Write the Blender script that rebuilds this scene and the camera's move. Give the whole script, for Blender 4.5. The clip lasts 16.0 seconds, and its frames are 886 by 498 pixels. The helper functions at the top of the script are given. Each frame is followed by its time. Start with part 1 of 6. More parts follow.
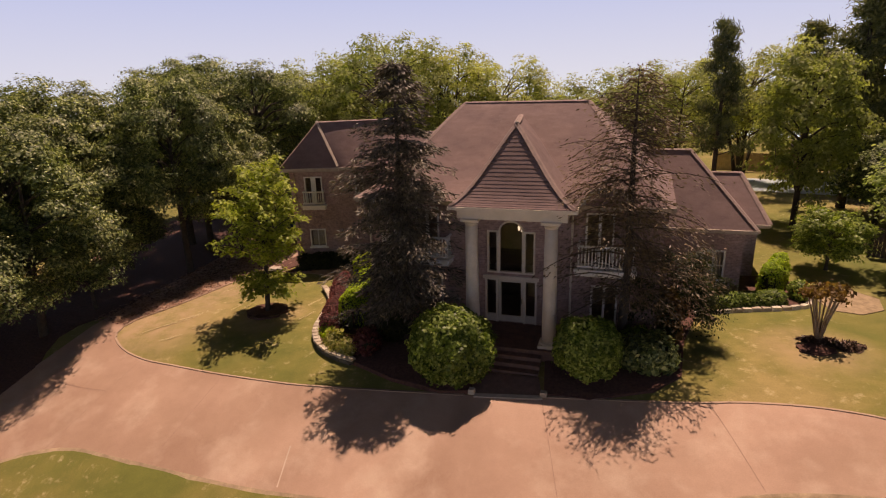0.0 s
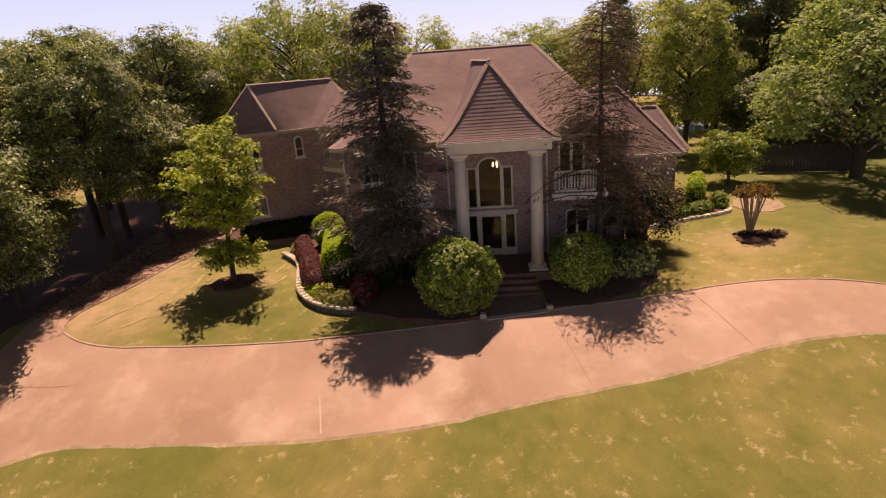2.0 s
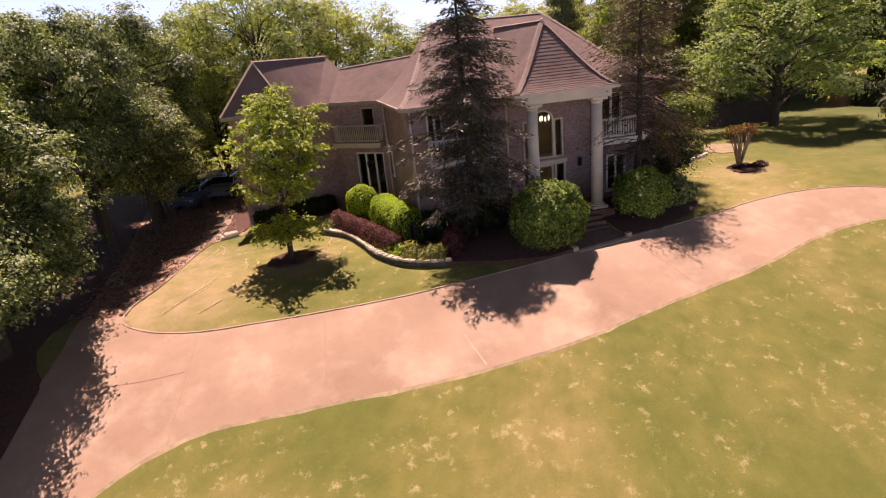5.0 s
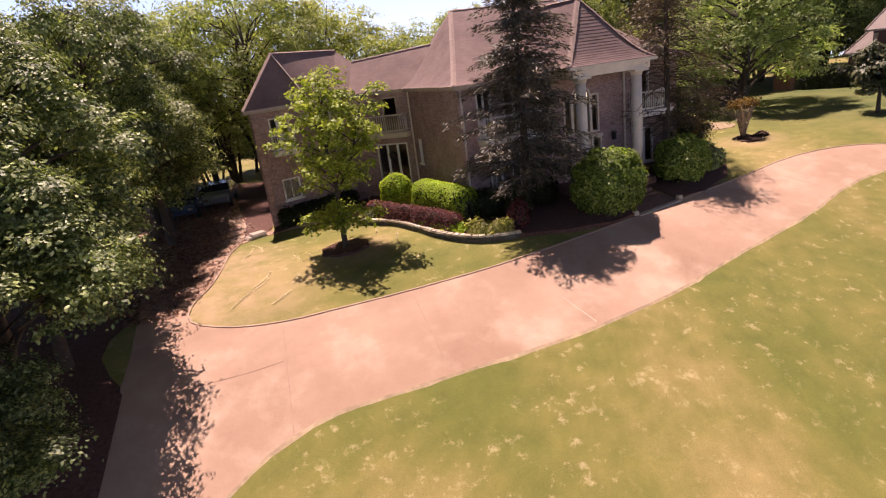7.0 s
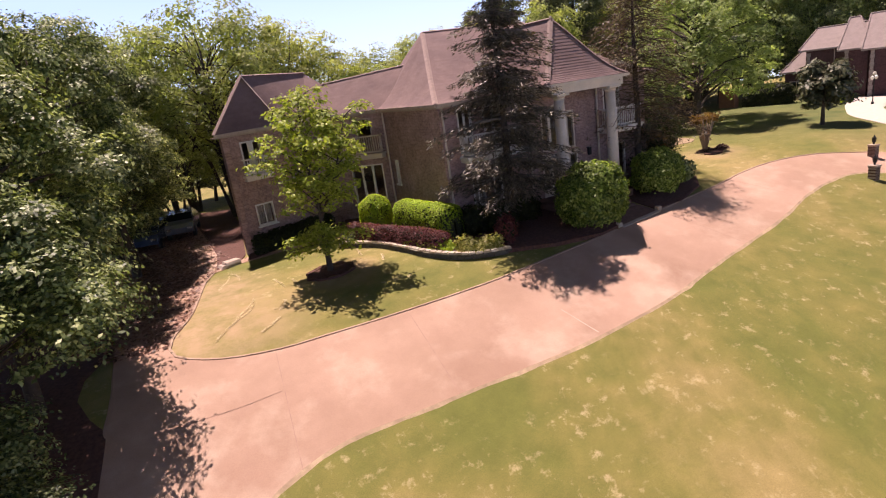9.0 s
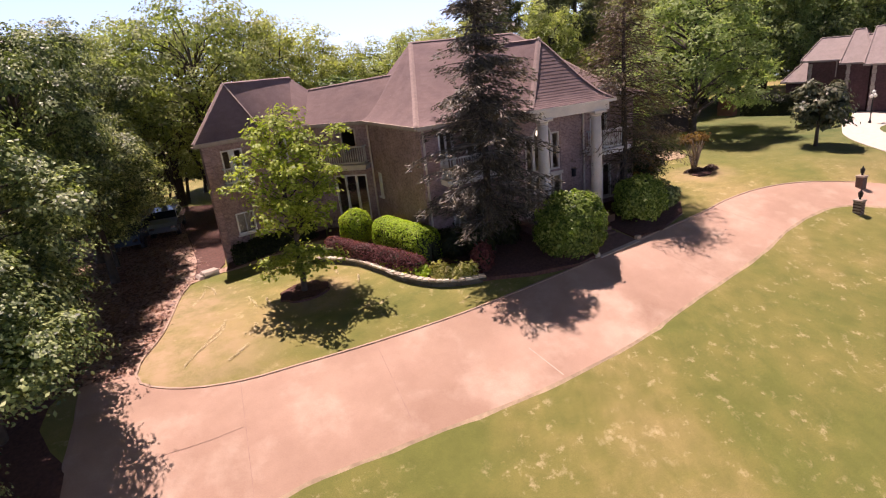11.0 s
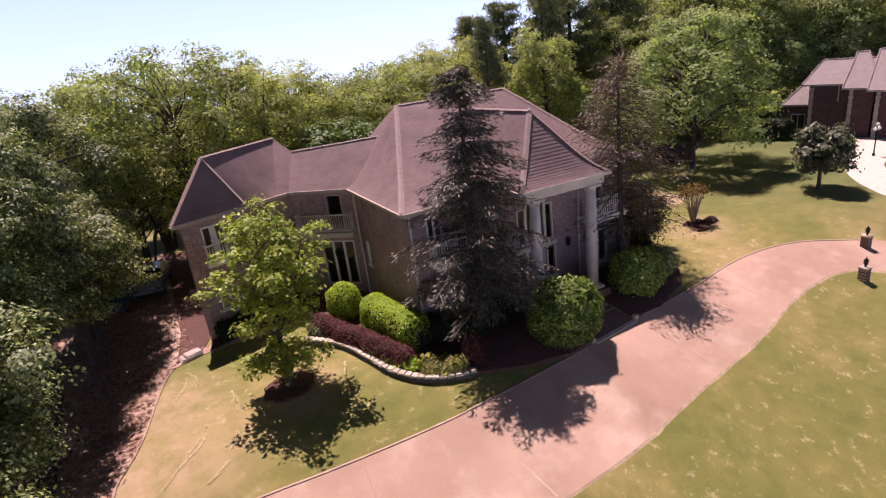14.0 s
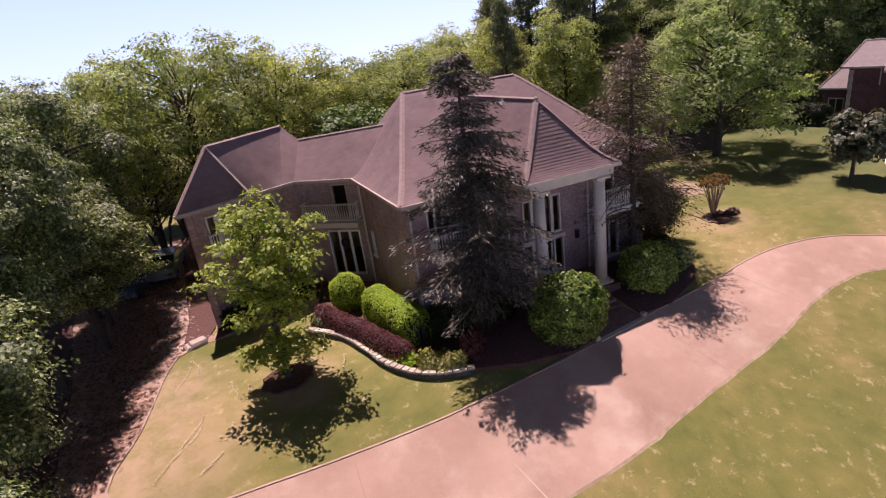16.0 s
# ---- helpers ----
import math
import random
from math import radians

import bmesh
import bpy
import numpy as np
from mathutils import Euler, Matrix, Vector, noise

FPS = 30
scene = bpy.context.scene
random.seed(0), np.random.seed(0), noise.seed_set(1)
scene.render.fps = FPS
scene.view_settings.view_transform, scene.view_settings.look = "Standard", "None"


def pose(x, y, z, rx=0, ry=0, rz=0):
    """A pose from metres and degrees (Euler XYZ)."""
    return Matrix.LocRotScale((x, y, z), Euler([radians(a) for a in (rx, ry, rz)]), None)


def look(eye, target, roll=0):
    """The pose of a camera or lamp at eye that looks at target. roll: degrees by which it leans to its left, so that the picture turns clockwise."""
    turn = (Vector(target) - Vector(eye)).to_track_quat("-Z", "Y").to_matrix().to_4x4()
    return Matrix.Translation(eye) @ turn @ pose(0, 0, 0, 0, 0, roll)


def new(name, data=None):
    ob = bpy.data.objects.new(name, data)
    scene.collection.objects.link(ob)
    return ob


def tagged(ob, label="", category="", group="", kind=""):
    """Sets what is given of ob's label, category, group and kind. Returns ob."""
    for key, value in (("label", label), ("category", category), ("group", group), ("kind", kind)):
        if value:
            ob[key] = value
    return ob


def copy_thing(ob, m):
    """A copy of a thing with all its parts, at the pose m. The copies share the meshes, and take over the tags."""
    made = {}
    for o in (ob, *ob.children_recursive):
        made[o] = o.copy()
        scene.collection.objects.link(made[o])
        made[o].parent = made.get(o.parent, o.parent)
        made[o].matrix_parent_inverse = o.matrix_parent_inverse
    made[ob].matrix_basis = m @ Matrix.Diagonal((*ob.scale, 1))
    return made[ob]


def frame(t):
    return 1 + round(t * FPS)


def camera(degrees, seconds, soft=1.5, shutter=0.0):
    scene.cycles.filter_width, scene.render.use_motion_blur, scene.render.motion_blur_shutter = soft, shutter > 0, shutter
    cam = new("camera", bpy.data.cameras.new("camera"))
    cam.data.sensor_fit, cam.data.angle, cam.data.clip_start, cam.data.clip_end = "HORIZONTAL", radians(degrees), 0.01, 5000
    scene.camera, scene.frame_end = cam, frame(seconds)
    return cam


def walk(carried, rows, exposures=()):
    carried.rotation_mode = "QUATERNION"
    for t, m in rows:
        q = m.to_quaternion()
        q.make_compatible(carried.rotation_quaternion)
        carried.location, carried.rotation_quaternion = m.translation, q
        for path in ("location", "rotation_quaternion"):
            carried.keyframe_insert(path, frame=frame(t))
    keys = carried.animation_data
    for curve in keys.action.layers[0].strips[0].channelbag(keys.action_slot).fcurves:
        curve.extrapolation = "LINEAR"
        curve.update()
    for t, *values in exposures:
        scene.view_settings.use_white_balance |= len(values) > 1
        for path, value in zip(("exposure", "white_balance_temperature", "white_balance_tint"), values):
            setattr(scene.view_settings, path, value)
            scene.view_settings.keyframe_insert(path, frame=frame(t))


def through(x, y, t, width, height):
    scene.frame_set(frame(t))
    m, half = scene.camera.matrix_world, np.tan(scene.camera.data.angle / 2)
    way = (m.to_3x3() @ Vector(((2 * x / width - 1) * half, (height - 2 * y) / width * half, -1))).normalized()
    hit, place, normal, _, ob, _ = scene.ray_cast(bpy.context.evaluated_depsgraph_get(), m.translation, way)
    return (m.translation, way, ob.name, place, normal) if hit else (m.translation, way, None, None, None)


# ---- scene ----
cam = camera(77.0, 16.0, 1.15)
PATH = [
    (0, (4.118, -19.919, 11.015), (3.515, -18.103, 10.433), -1.9),
    (0.5, (2.866, -20.402, 10.946), (2.319, -18.578, 10.335), -2.0),
    (1, (1.414, -21.131, 10.317), (0.961, -19.286, 9.692), -2.2),
    (1.5, (0.513, -21.654, 9.986), (0.216, -19.784, 9.341), -3.2),
    (2, (-0.509, -22.046, 9.779), (-0.661, -20.166, 9.114), -4.4),
    (2.5, (-2.07, -22.403, 9.516), (-2.12, -20.514, 8.859), -5.1),
    (3, (-3.644, -22.649, 9.278), (-3.609, -20.761, 8.619), -5.7),
    (3.5, (-5.251, -22.879, 8.788), (-5.132, -20.995, 8.127), -6.3),
    (4, (-6.921, -23.428, 8.714), (-6.719, -21.555, 8.043), -6.7),
    (6.5, (-15.174, -22.13, 7.7), (-14.62, -20.323, 7.048), -5.8),
    (7, (-16.398, -21.697, 7.28), (-15.778, -19.903, 6.65), -7.5),
    (7.5, (-16.895, -21.282, 6.892), (-16.215, -19.501, 6.287), -8.4),
    (8, (-17.322, -20.977, 6.582), (-16.574, -19.212, 6.013), -8.6),
    (8.5, (-17.646, -20.729, 6.502), (-16.851, -18.975, 5.962), -8.3),
    (9, (-17.784, -20.766, 7.076), (-16.984, -19.022, 6.511), -8.2),
    (11.5, (-15.842, -20.645, 9.413), (-15.065, -18.919, 8.767), -5.9),
    (12, (-15.504, -20.365, 10.046), (-14.725, -18.635, 9.415), -6.2),
    (12.5, (-15.323, -20.063, 10.37), (-14.546, -18.34, 9.717), -6.4),
    (13, (-15.057, -19.706, 10.925), (-14.286, -17.993, 10.239), -6.6),
    (13.5, (-14.697, -19.34, 11.835), (-13.932, -17.63, 11.135), -7.1),
    (14, (-14.46, -18.952, 12.578), (-13.693, -17.239, 11.887), -7.2),
    (14.5, (-14.373, -18.792, 13.035), (-13.629, -17.07, 12.341), -9.0),
    (15, (-14.425, -18.72, 12.916), (-13.723, -16.992, 12.195), -11.7),
    (15.5, (-13.937, -18.929, 12.784), (-13.251, -17.205, 12.036), -9.7),
    (16, (-13.056, -18.866, 12.624), (-12.4, -17.125, 11.889), -7.8),
]
walk(cam, [(t, look(eye, target, roll)) for t, eye, target, roll in PATH], [(0.0, -0.27, 8600, 36), (1.0, -0.11, 8900, 39), (2.0, 0.05, 8700, 38), (4.0, 0.32, 7750, 36), (6.5, 0.52, 7200, 36), (9.0, 0.48, 6850, 35), (11.5, 0.52, 6650, 34), (12.5, 0.37, 6500, 35), (13.5, 0.40, 6500, 39), (14.5, 0.24, 6300, 42), (16.0, 0.21, 6300, 42)])

# ---- daylight: high sun behind the house, clear sky ----
SUN_FROM = Vector((0.01, 0.41, 1.0)).normalized()
world = bpy.data.worlds.new("sky")
world.use_nodes = True
scene.world = world
wn = world.node_tree
sky = wn.nodes.new("ShaderNodeTexSky")
sky.sky_type, sky.sun_disc = "NISHITA", False
sky.sun_elevation = math.asin(SUN_FROM.z)
sky.sun_rotation = math.atan2(SUN_FROM.x, SUN_FROM.y)
sky.altitude, sky.air_density, sky.dust_density = 100.0, 1.0, 1.2
wn.links.new(sky.outputs[0], wn.nodes["Background"].inputs[0])
wn.nodes["Background"].inputs[1].default_value = SKY_STRENGTH = 0.009
sun = new("sun", bpy.data.lights.new("sun", "SUN"))
sun.data.energy, sun.data.angle, sun.data.color = 5.6, radians(0.5), (1.0, 0.93, 0.82)
sun.matrix_world = look(SUN_FROM * 60, (0, 0, 0))


from mathutils.geometry import delaunay_2d_cdt


# ---- materials ----
def material(name, rough=0.8, metal=0.0):
    m = bpy.data.materials.new(name)
    m.use_nodes = True
    b = m.node_tree.nodes["Principled BSDF"]
    b.inputs["Roughness"].default_value, b.inputs["Metallic"].default_value = rough, metal
    return m, m.node_tree, b


def node(nt, kind, **values):
    n = nt.nodes.new(kind)
    for k, v in values.items():
        n.inputs[k.replace("_", " ")].default_value = v
    return n


def ramp(nt, fac, stops):
    r = nt.nodes.new("ShaderNodeValToRGB")
    while len(r.color_ramp.elements) < len(stops):
        r.color_ramp.elements.new(0.5)
    for e, (p, col) in zip(r.color_ramp.elements, stops):
        e.position, e.color = p, (*col, 1)
    nt.links.new(fac, r.inputs[0])
    return r.outputs[0]


def place(nt):
    return nt.nodes.new("ShaderNodeNewGeometry").outputs["Position"]


def noisy(nt, scale, detail=6.0, rough=0.6, vec=None):
    n = node(nt, "ShaderNodeTexNoise", Scale=scale, Detail=detail, Roughness=rough)
    nt.links.new(vec or place(nt), n.inputs["Vector"])
    return n.outputs["Fac"]


def mix(nt, a, b, fac, how="MIX"):
    m = nt.nodes.new("ShaderNodeMix")
    m.data_type, m.blend_type = "RGBA", how
    for v, i in ((fac, 0), (a, 6), (b, 7)):
        if isinstance(v, (int, float)):
            m.inputs[i].default_value = v
        elif isinstance(v, tuple):
            m.inputs[i].default_value = (*v, 1)
        else:
            nt.links.new(v, m.inputs[i])
    return m.outputs[2]


def bump(nt, b, height, strength=0.3, dist=0.02):
    n = node(nt, "ShaderNodeBump", Strength=strength, Distance=dist)
    nt.links.new(height, n.inputs["Height"])
    nt.links.new(n.outputs[0], b.inputs["Normal"])


def plain(name, col, rough=0.7, metal=0.0, vary=0.18, scale=3.0, grain=40.0, bumps=0.15):
    """A painted, stony or metal surface with stains at one scale and grain at another."""
    m, nt, b = material(name, rough, metal)
    dark = tuple(c * (1 - vary) for c in col)
    light = tuple(min(1, c * (1 + vary * 0.6)) for c in col)
    big = ramp(nt, noisy(nt, scale), [(0.3, dark), (0.7, light)])
    fine = ramp(nt, noisy(nt, grain, 3.0), [(0.3, (0.86,) * 3), (0.7, (1.06,) * 3)])
    nt.links.new(mix(nt, big, fine, 1.0, "MULTIPLY"), b.inputs["Base Color"])
    bump(nt, b, noisy(nt, grain, 4.0), bumps, 0.01)
    return m


def leafy(name, cols, rough=0.55, through=0.62, big=0.25):
    """Foliage: each leaf has its own tone, whole boughs differ too, and light comes through."""
    m, nt, b = material(name, rough)
    geo = nt.nodes.new("ShaderNodeNewGeometry")
    c = ramp(nt, geo.outputs["Random Per Island"], [(i / max(1, len(cols) - 1), x) for i, x in enumerate(cols)])
    shade = ramp(nt, noisy(nt, 0.45, 3.0), [(0.3, (1 - big,) * 3), (0.7, (1 + big * 0.6, 1 + big * 0.55, 1.0))])
    c = mix(nt, c, shade, 1.0, "MULTIPLY")
    info = nt.nodes.new("ShaderNodeObjectInfo")
    own = ramp(nt, info.outputs["Random"], [(0.0, (0.82, 0.86, 0.86)), (0.5, (1.0, 1.0, 1.0)), (1.0, (1.2, 1.12, 0.98))])
    c = mix(nt, c, own, 0.8, "MULTIPLY")
    nt.links.new(c, b.inputs["Base Color"])
    t = nt.nodes.new("ShaderNodeBsdfTranslucent")
    nt.links.new(mix(nt, c, (0.92, 1.0, 0.48), 1.0, "MULTIPLY"), t.inputs["Color"])
    ms = nt.nodes.new("ShaderNodeMixShader")
    ms.inputs[0].default_value = through
    nt.links.new(b.outputs[0], ms.inputs[1])
    nt.links.new(t.outputs[0], ms.inputs[2])
    nt.links.new(ms.outputs[0], nt.nodes["Material Output"].inputs[0])
    return m


def brickwork(name, c1, c2, mortar, along=(1, 0)):
    """Weathered brick for a wall that runs along the given direction in plan."""
    m, nt, b = material(name, 0.9)
    pos = place(nt)
    dot = nt.nodes.new("ShaderNodeVectorMath")
    dot.operation = "DOT_PRODUCT"
    dot.inputs[1].default_value = (along[0], along[1], 0)
    nt.links.new(pos, dot.inputs[0])
    sep = nt.nodes.new("ShaderNodeSeparateXYZ")
    nt.links.new(pos, sep.inputs[0])
    com = nt.nodes.new("ShaderNodeCombineXYZ")
    nt.links.new(dot.outputs["Value"], com.inputs[0])
    nt.links.new(sep.outputs[2], com.inputs[1])
    br = node(nt, "ShaderNodeTexBrick", Scale=1.0)
    br.inputs["Brick Width"].default_value, br.inputs["Row Height"].default_value = 0.215, 0.075
    br.inputs["Mortar Size"].default_value = 0.006
    br.inputs["Color1"].default_value, br.inputs["Color2"].default_value = (*c1, 1), (*c2, 1)
    br.inputs["Mortar"].default_value = (*mortar, 1)
    nt.links.new(com.outputs[0], br.inputs["Vector"])
    stain = ramp(nt, noisy(nt, 0.9, 8.0), [(0.3, (0.72, 0.7, 0.68)), (0.7, (1.12, 1.1, 1.06))])
    patch = ramp(nt, noisy(nt, 7.0, 4.0), [(0.35, (0.8,) * 3), (0.6, (1.15,) * 3)])
    c = mix(nt, mix(nt, br.outputs["Color"], stain, 1.0, "MULTIPLY"), patch, 1.0, "MULTIPLY")
    nt.links.new(c, b.inputs["Base Color"])
    bump(nt, b, br.outputs["Fac"], -0.4, 0.008)
    return m


# lawn: green and straw-coloured grass in broad drifts, dry rings, fine blades
def lawn_material():
    m, nt, b = material("lawn_grass", 0.95)
    green, olive, straw, pale = (0.145, 0.155, 0.034), (0.205, 0.185, 0.052), (0.32, 0.245, 0.105), (0.62, 0.49, 0.28)
    c = ramp(nt, noisy(nt, 0.16, 6.0, 0.62), [(0.36, green), (0.5, olive), (0.66, straw)])
    mid = ramp(nt, noisy(nt, 1.3, 8.0, 0.7), [(0.3, (0.82, 0.84, 0.74)), (0.72, (1.15, 1.12, 1.1))])
    c = mix(nt, c, mid, 1.0, "MULTIPLY")
    blades = ramp(nt, noisy(nt, 38.0, 3.0, 0.8), [(0.3, (0.74, 0.76, 0.64)), (0.7, (1.2, 1.18, 1.12))])
    c = mix(nt, c, blades, 1.0, "MULTIPLY")
    spots = ramp(nt, noisy(nt, 2.1, 7.0, 0.72), [(0.56, (0, 0, 0)), (0.74, (0.75, 0.75, 0.75))])
    where = ramp(nt, noisy(nt, 0.33, 3.0, 0.5), [(0.36, (0, 0, 0)), (0.52, (1, 1, 1))])
    c = mix(nt, c, pale, mix(nt, spots, where, 1.0, "MULTIPLY"))
    for spot, size in (((-17.95, -0.22, 0.0), 4.2), ((-17.43, 4.1, 0.0), 3.2), ((-12.26, 1.45, 0.0), 2.1), ((11.42, 2.36, 0.0), 2.6)):
        off = nt.nodes.new("ShaderNodeVectorMath")
        off.operation = "DISTANCE"
        nt.links.new(place(nt), off.inputs[0])
        off.inputs[1].default_value = spot
        near = node(nt, "ShaderNodeMapRange")
        for k, v in (("From Min", size), ("From Max", size * 0.25)):
            near.inputs[k].default_value = v
        nt.links.new(off.outputs["Value"], near.inputs["Value"])
        worn = ramp(nt, noisy(nt, 1.1, 7.0, 0.7), [(0.3, (0.1, 0.1, 0.1)), (0.6, (0.85, 0.85, 0.85))])
        c = mix(nt, c, (0.43, 0.29, 0.17), mix(nt, worn, near.outputs[0], 1.0, "MULTIPLY"))
    off = nt.nodes.new("ShaderNodeVectorMath")
    off.operation = "DISTANCE"
    nt.links.new(place(nt), off.inputs[0])
    off.inputs[1].default_value = (29.0, 8.0, 1.0)
    near = node(nt, "ShaderNodeMapRange")
    for k, v in (("From Min", 17.0), ("From Max", 7.0)):
        near.inputs[k].default_value = v
    nt.links.new(off.outputs["Value"], near.inputs["Value"])
    lush = ramp(nt, noisy(nt, 0.5, 5.0, 0.6), [(0.35, (0.075, 0.10, 0.022)), (0.65, (0.145, 0.15, 0.042))])
    c = mix(nt, c, lush, near.outputs[0])
    nt.links.new(c, b.inputs["Base Color"])
    bump(nt, b, noisy(nt, 60.0, 3.0), 0.5, 0.02)
    return m


# driveway: pinkish washed concrete with pale scuffs, tyre stains and fine aggregate
def drive_material():
    m, nt, b = material("pink_concrete", 0.85)
    c = ramp(nt, noisy(nt, 0.35, 7.0, 0.65), [(0.3, (0.385, 0.235, 0.168)), (0.7, (0.495, 0.325, 0.238))])
    stain = ramp(nt, noisy(nt, 0.16, 5.0, 0.55), [(0.4, (0.86, 0.84, 0.80)), (0.6, (1.05, 1.05, 1.04))])
    c = mix(nt, c, stain, 1.0, "MULTIPLY")
    scuff = ramp(nt, noisy(nt, 0.5, 6.0, 0.62), [(0.5, (0, 0, 0)), (0.8, (0.6, 0.6, 0.6))])
    c = mix(nt, c, (0.63, 0.485, 0.37), scuff)
    fine = ramp(nt, noisy(nt, 30.0, 4.0), [(0.3, (0.9,) * 3), (0.7, (1.07,) * 3)])
    c = mix(nt, c, fine, 1.0, "MULTIPLY")
    nt.links.new(c, b.inputs["Base Color"])
    bump(nt, b, noisy(nt, 50.0, 3.0), 0.2, 0.01)
    return m


def shingle_material():
    m, nt, b = material("asphalt_shingle", 0.92)
    geo = nt.nodes.new("ShaderNodeNewGeometry")
    c = ramp(nt, geo.outputs["Random Per Island"], [(0.0, (0.182, 0.122, 0.114)), (0.5, (0.194, 0.131, 0.124)), (1.0, (0.206, 0.142, 0.134))])
    streak = ramp(nt, noisy(nt, 0.7, 7.0, 0.65), [(0.3, (0.78, 0.76, 0.78)), (0.7, (1.15, 1.12, 1.1))])
    c = mix(nt, c, streak, 1.0, "MULTIPLY")
    grit = ramp(nt, noisy(nt, 60.0, 3.0), [(0.3, (0.8,) * 3), (0.7, (1.15,) * 3)])
    nt.links.new(mix(nt, c, grit, 1.0, "MULTIPLY"), b.inputs["Base Color"])
    bump(nt, b, noisy(nt, 80.0, 2.0), 0.3, 0.01)
    return m


def glass_material():
    m, nt, b = material("window_glass", 0.04)
    b.inputs["Base Color"].default_value = (0.9, 0.93, 0.92, 1)
    b.inputs["Transmission Weight"].default_value = 1.0
    b.inputs["IOR"].default_value = 1.45
    return m


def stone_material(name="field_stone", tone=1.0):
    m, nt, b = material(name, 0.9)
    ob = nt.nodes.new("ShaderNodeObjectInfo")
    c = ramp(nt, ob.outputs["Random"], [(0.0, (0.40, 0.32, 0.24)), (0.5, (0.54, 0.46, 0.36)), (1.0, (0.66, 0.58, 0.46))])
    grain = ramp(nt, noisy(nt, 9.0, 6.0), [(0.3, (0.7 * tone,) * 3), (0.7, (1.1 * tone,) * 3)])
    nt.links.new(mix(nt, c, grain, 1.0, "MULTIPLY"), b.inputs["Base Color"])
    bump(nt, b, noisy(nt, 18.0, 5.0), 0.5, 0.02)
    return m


LAWN, DRIVE, SHINGLE, GLASS, STONE = lawn_material(), drive_material(), shingle_material(), glass_material(), stone_material(tone=1.0)
# the same stone at a fifth of its tone: wall-face shade put into the colour
SHADED_STONE = stone_material("shaded_field_stone", 0.2)
TAUPE = ((0.40, 0.27, 0.252), (0.295, 0.195, 0.184), (0.43, 0.325, 0.31))
PAINT = plain("cream_paint", (0.66, 0.57, 0.47), 0.55, vary=0.12, scale=2.0)
WHITE = plain("white_paint", (0.78, 0.74, 0.68), 0.5, vary=0.08)
GUTTER = plain("tan_gutter", (0.50, 0.40, 0.315), 0.6, vary=0.2)
TRIM = plain("weathered_trim", (0.50, 0.40, 0.32), 0.6, vary=0.2)
RIDGE = plain("ridge_shingle", (0.30, 0.215, 0.19), 0.9, vary=0.2, scale=5.0)
SOFFIT = plain("soffit_board", (0.42, 0.35, 0.28), 0.7)
MULCH = plain("mulch", (0.125, 0.055, 0.04), 0.95, vary=0.45, scale=9.0, grain=55.0, bumps=0.8)
PAVER = plain("paver_clay", (0.20, 0.11, 0.085), 0.85, vary=0.3, scale=4.0)
KERB = plain("pale_kerb", (0.46, 0.37, 0.30), 0.85, vary=0.2)
BARK = plain("bark", (0.075, 0.056, 0.042), 0.95, vary=0.35, scale=6.0, grain=25.0, bumps=0.9)
PALE_BARK = plain("pale_bark", (0.36, 0.26, 0.18), 0.85, vary=0.3, scale=8.0)
IRON = plain("black_iron", (0.02, 0.02, 0.022), 0.45, 0.6)
DARKWOOD = plain("dark_wood", (0.06, 0.04, 0.032), 0.8, vary=0.3)
FENCE = plain("cedar_fence", (0.42, 0.29, 0.16), 0.85, vary=0.25)
PALE_CONCRETE = plain("pale_concrete", (0.60, 0.53, 0.45), 0.85, vary=0.12)
COURT = plain("court_paint", (0.40, 0.48, 0.50), 0.8)
CURTAIN = plain("curtain", (0.55, 0.47, 0.38), 0.9)
ROOM = plain("room_plaster", (0.30, 0.22, 0.16), 0.9)
RUBBER = plain("tyre_rubber", (0.02, 0.02, 0.02), 0.8)
CHROME = plain("bright_metal", (0.6, 0.6, 0.6), 0.25, 1.0)
CAR_SILVER = plain("silver_car_paint", (0.42, 0.44, 0.46), 0.25, 0.5, vary=0.05)
CAR_BLUE = plain("slate_car_paint", (0.10, 0.14, 0.20), 0.25, 0.4, vary=0.05)
CAR_GLASS = plain("dark_car_glass", (0.02, 0.025, 0.03), 0.08)
NB_BRICK = brickwork("plum_brick", (0.09, 0.04, 0.05), (0.068, 0.03, 0.039), (0.09, 0.055, 0.058), (0.9, -0.45))

WOOD_LEAF = leafy("woodland_leaf", [(0.055, 0.085, 0.03), (0.175, 0.23, 0.085), (0.56, 0.62, 0.30)], rough=0.5, through=0.34, big=0.45)
SPRING_LEAF = leafy("spring_leaf", [(0.27, 0.31, 0.10), (0.41, 0.455, 0.165), (0.57, 0.61, 0.28)])
BRIGHT_LEAF = leafy("young_tree_leaf", [(0.18, 0.245, 0.03), (0.32, 0.41, 0.065), (0.52, 0.58, 0.15)], through=0.5)
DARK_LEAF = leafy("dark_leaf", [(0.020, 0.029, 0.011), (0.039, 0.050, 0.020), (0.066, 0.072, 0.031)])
BUSH_LEAF = leafy("bush_leaf", [(0.09, 0.15, 0.025), (0.25, 0.35, 0.065), (0.58, 0.68, 0.22)], rough=0.45, big=0.25)
LIME_LEAF = leafy("clipped_leaf", [(0.26, 0.39, 0.03), (0.44, 0.60, 0.05), (0.60, 0.72, 0.085)], big=0.15)
PURPLE_LEAF = leafy("barberry_leaf", [(0.11, 0.032, 0.042), (0.18, 0.054, 0.068), (0.26, 0.09, 0.104)], big=0.15)
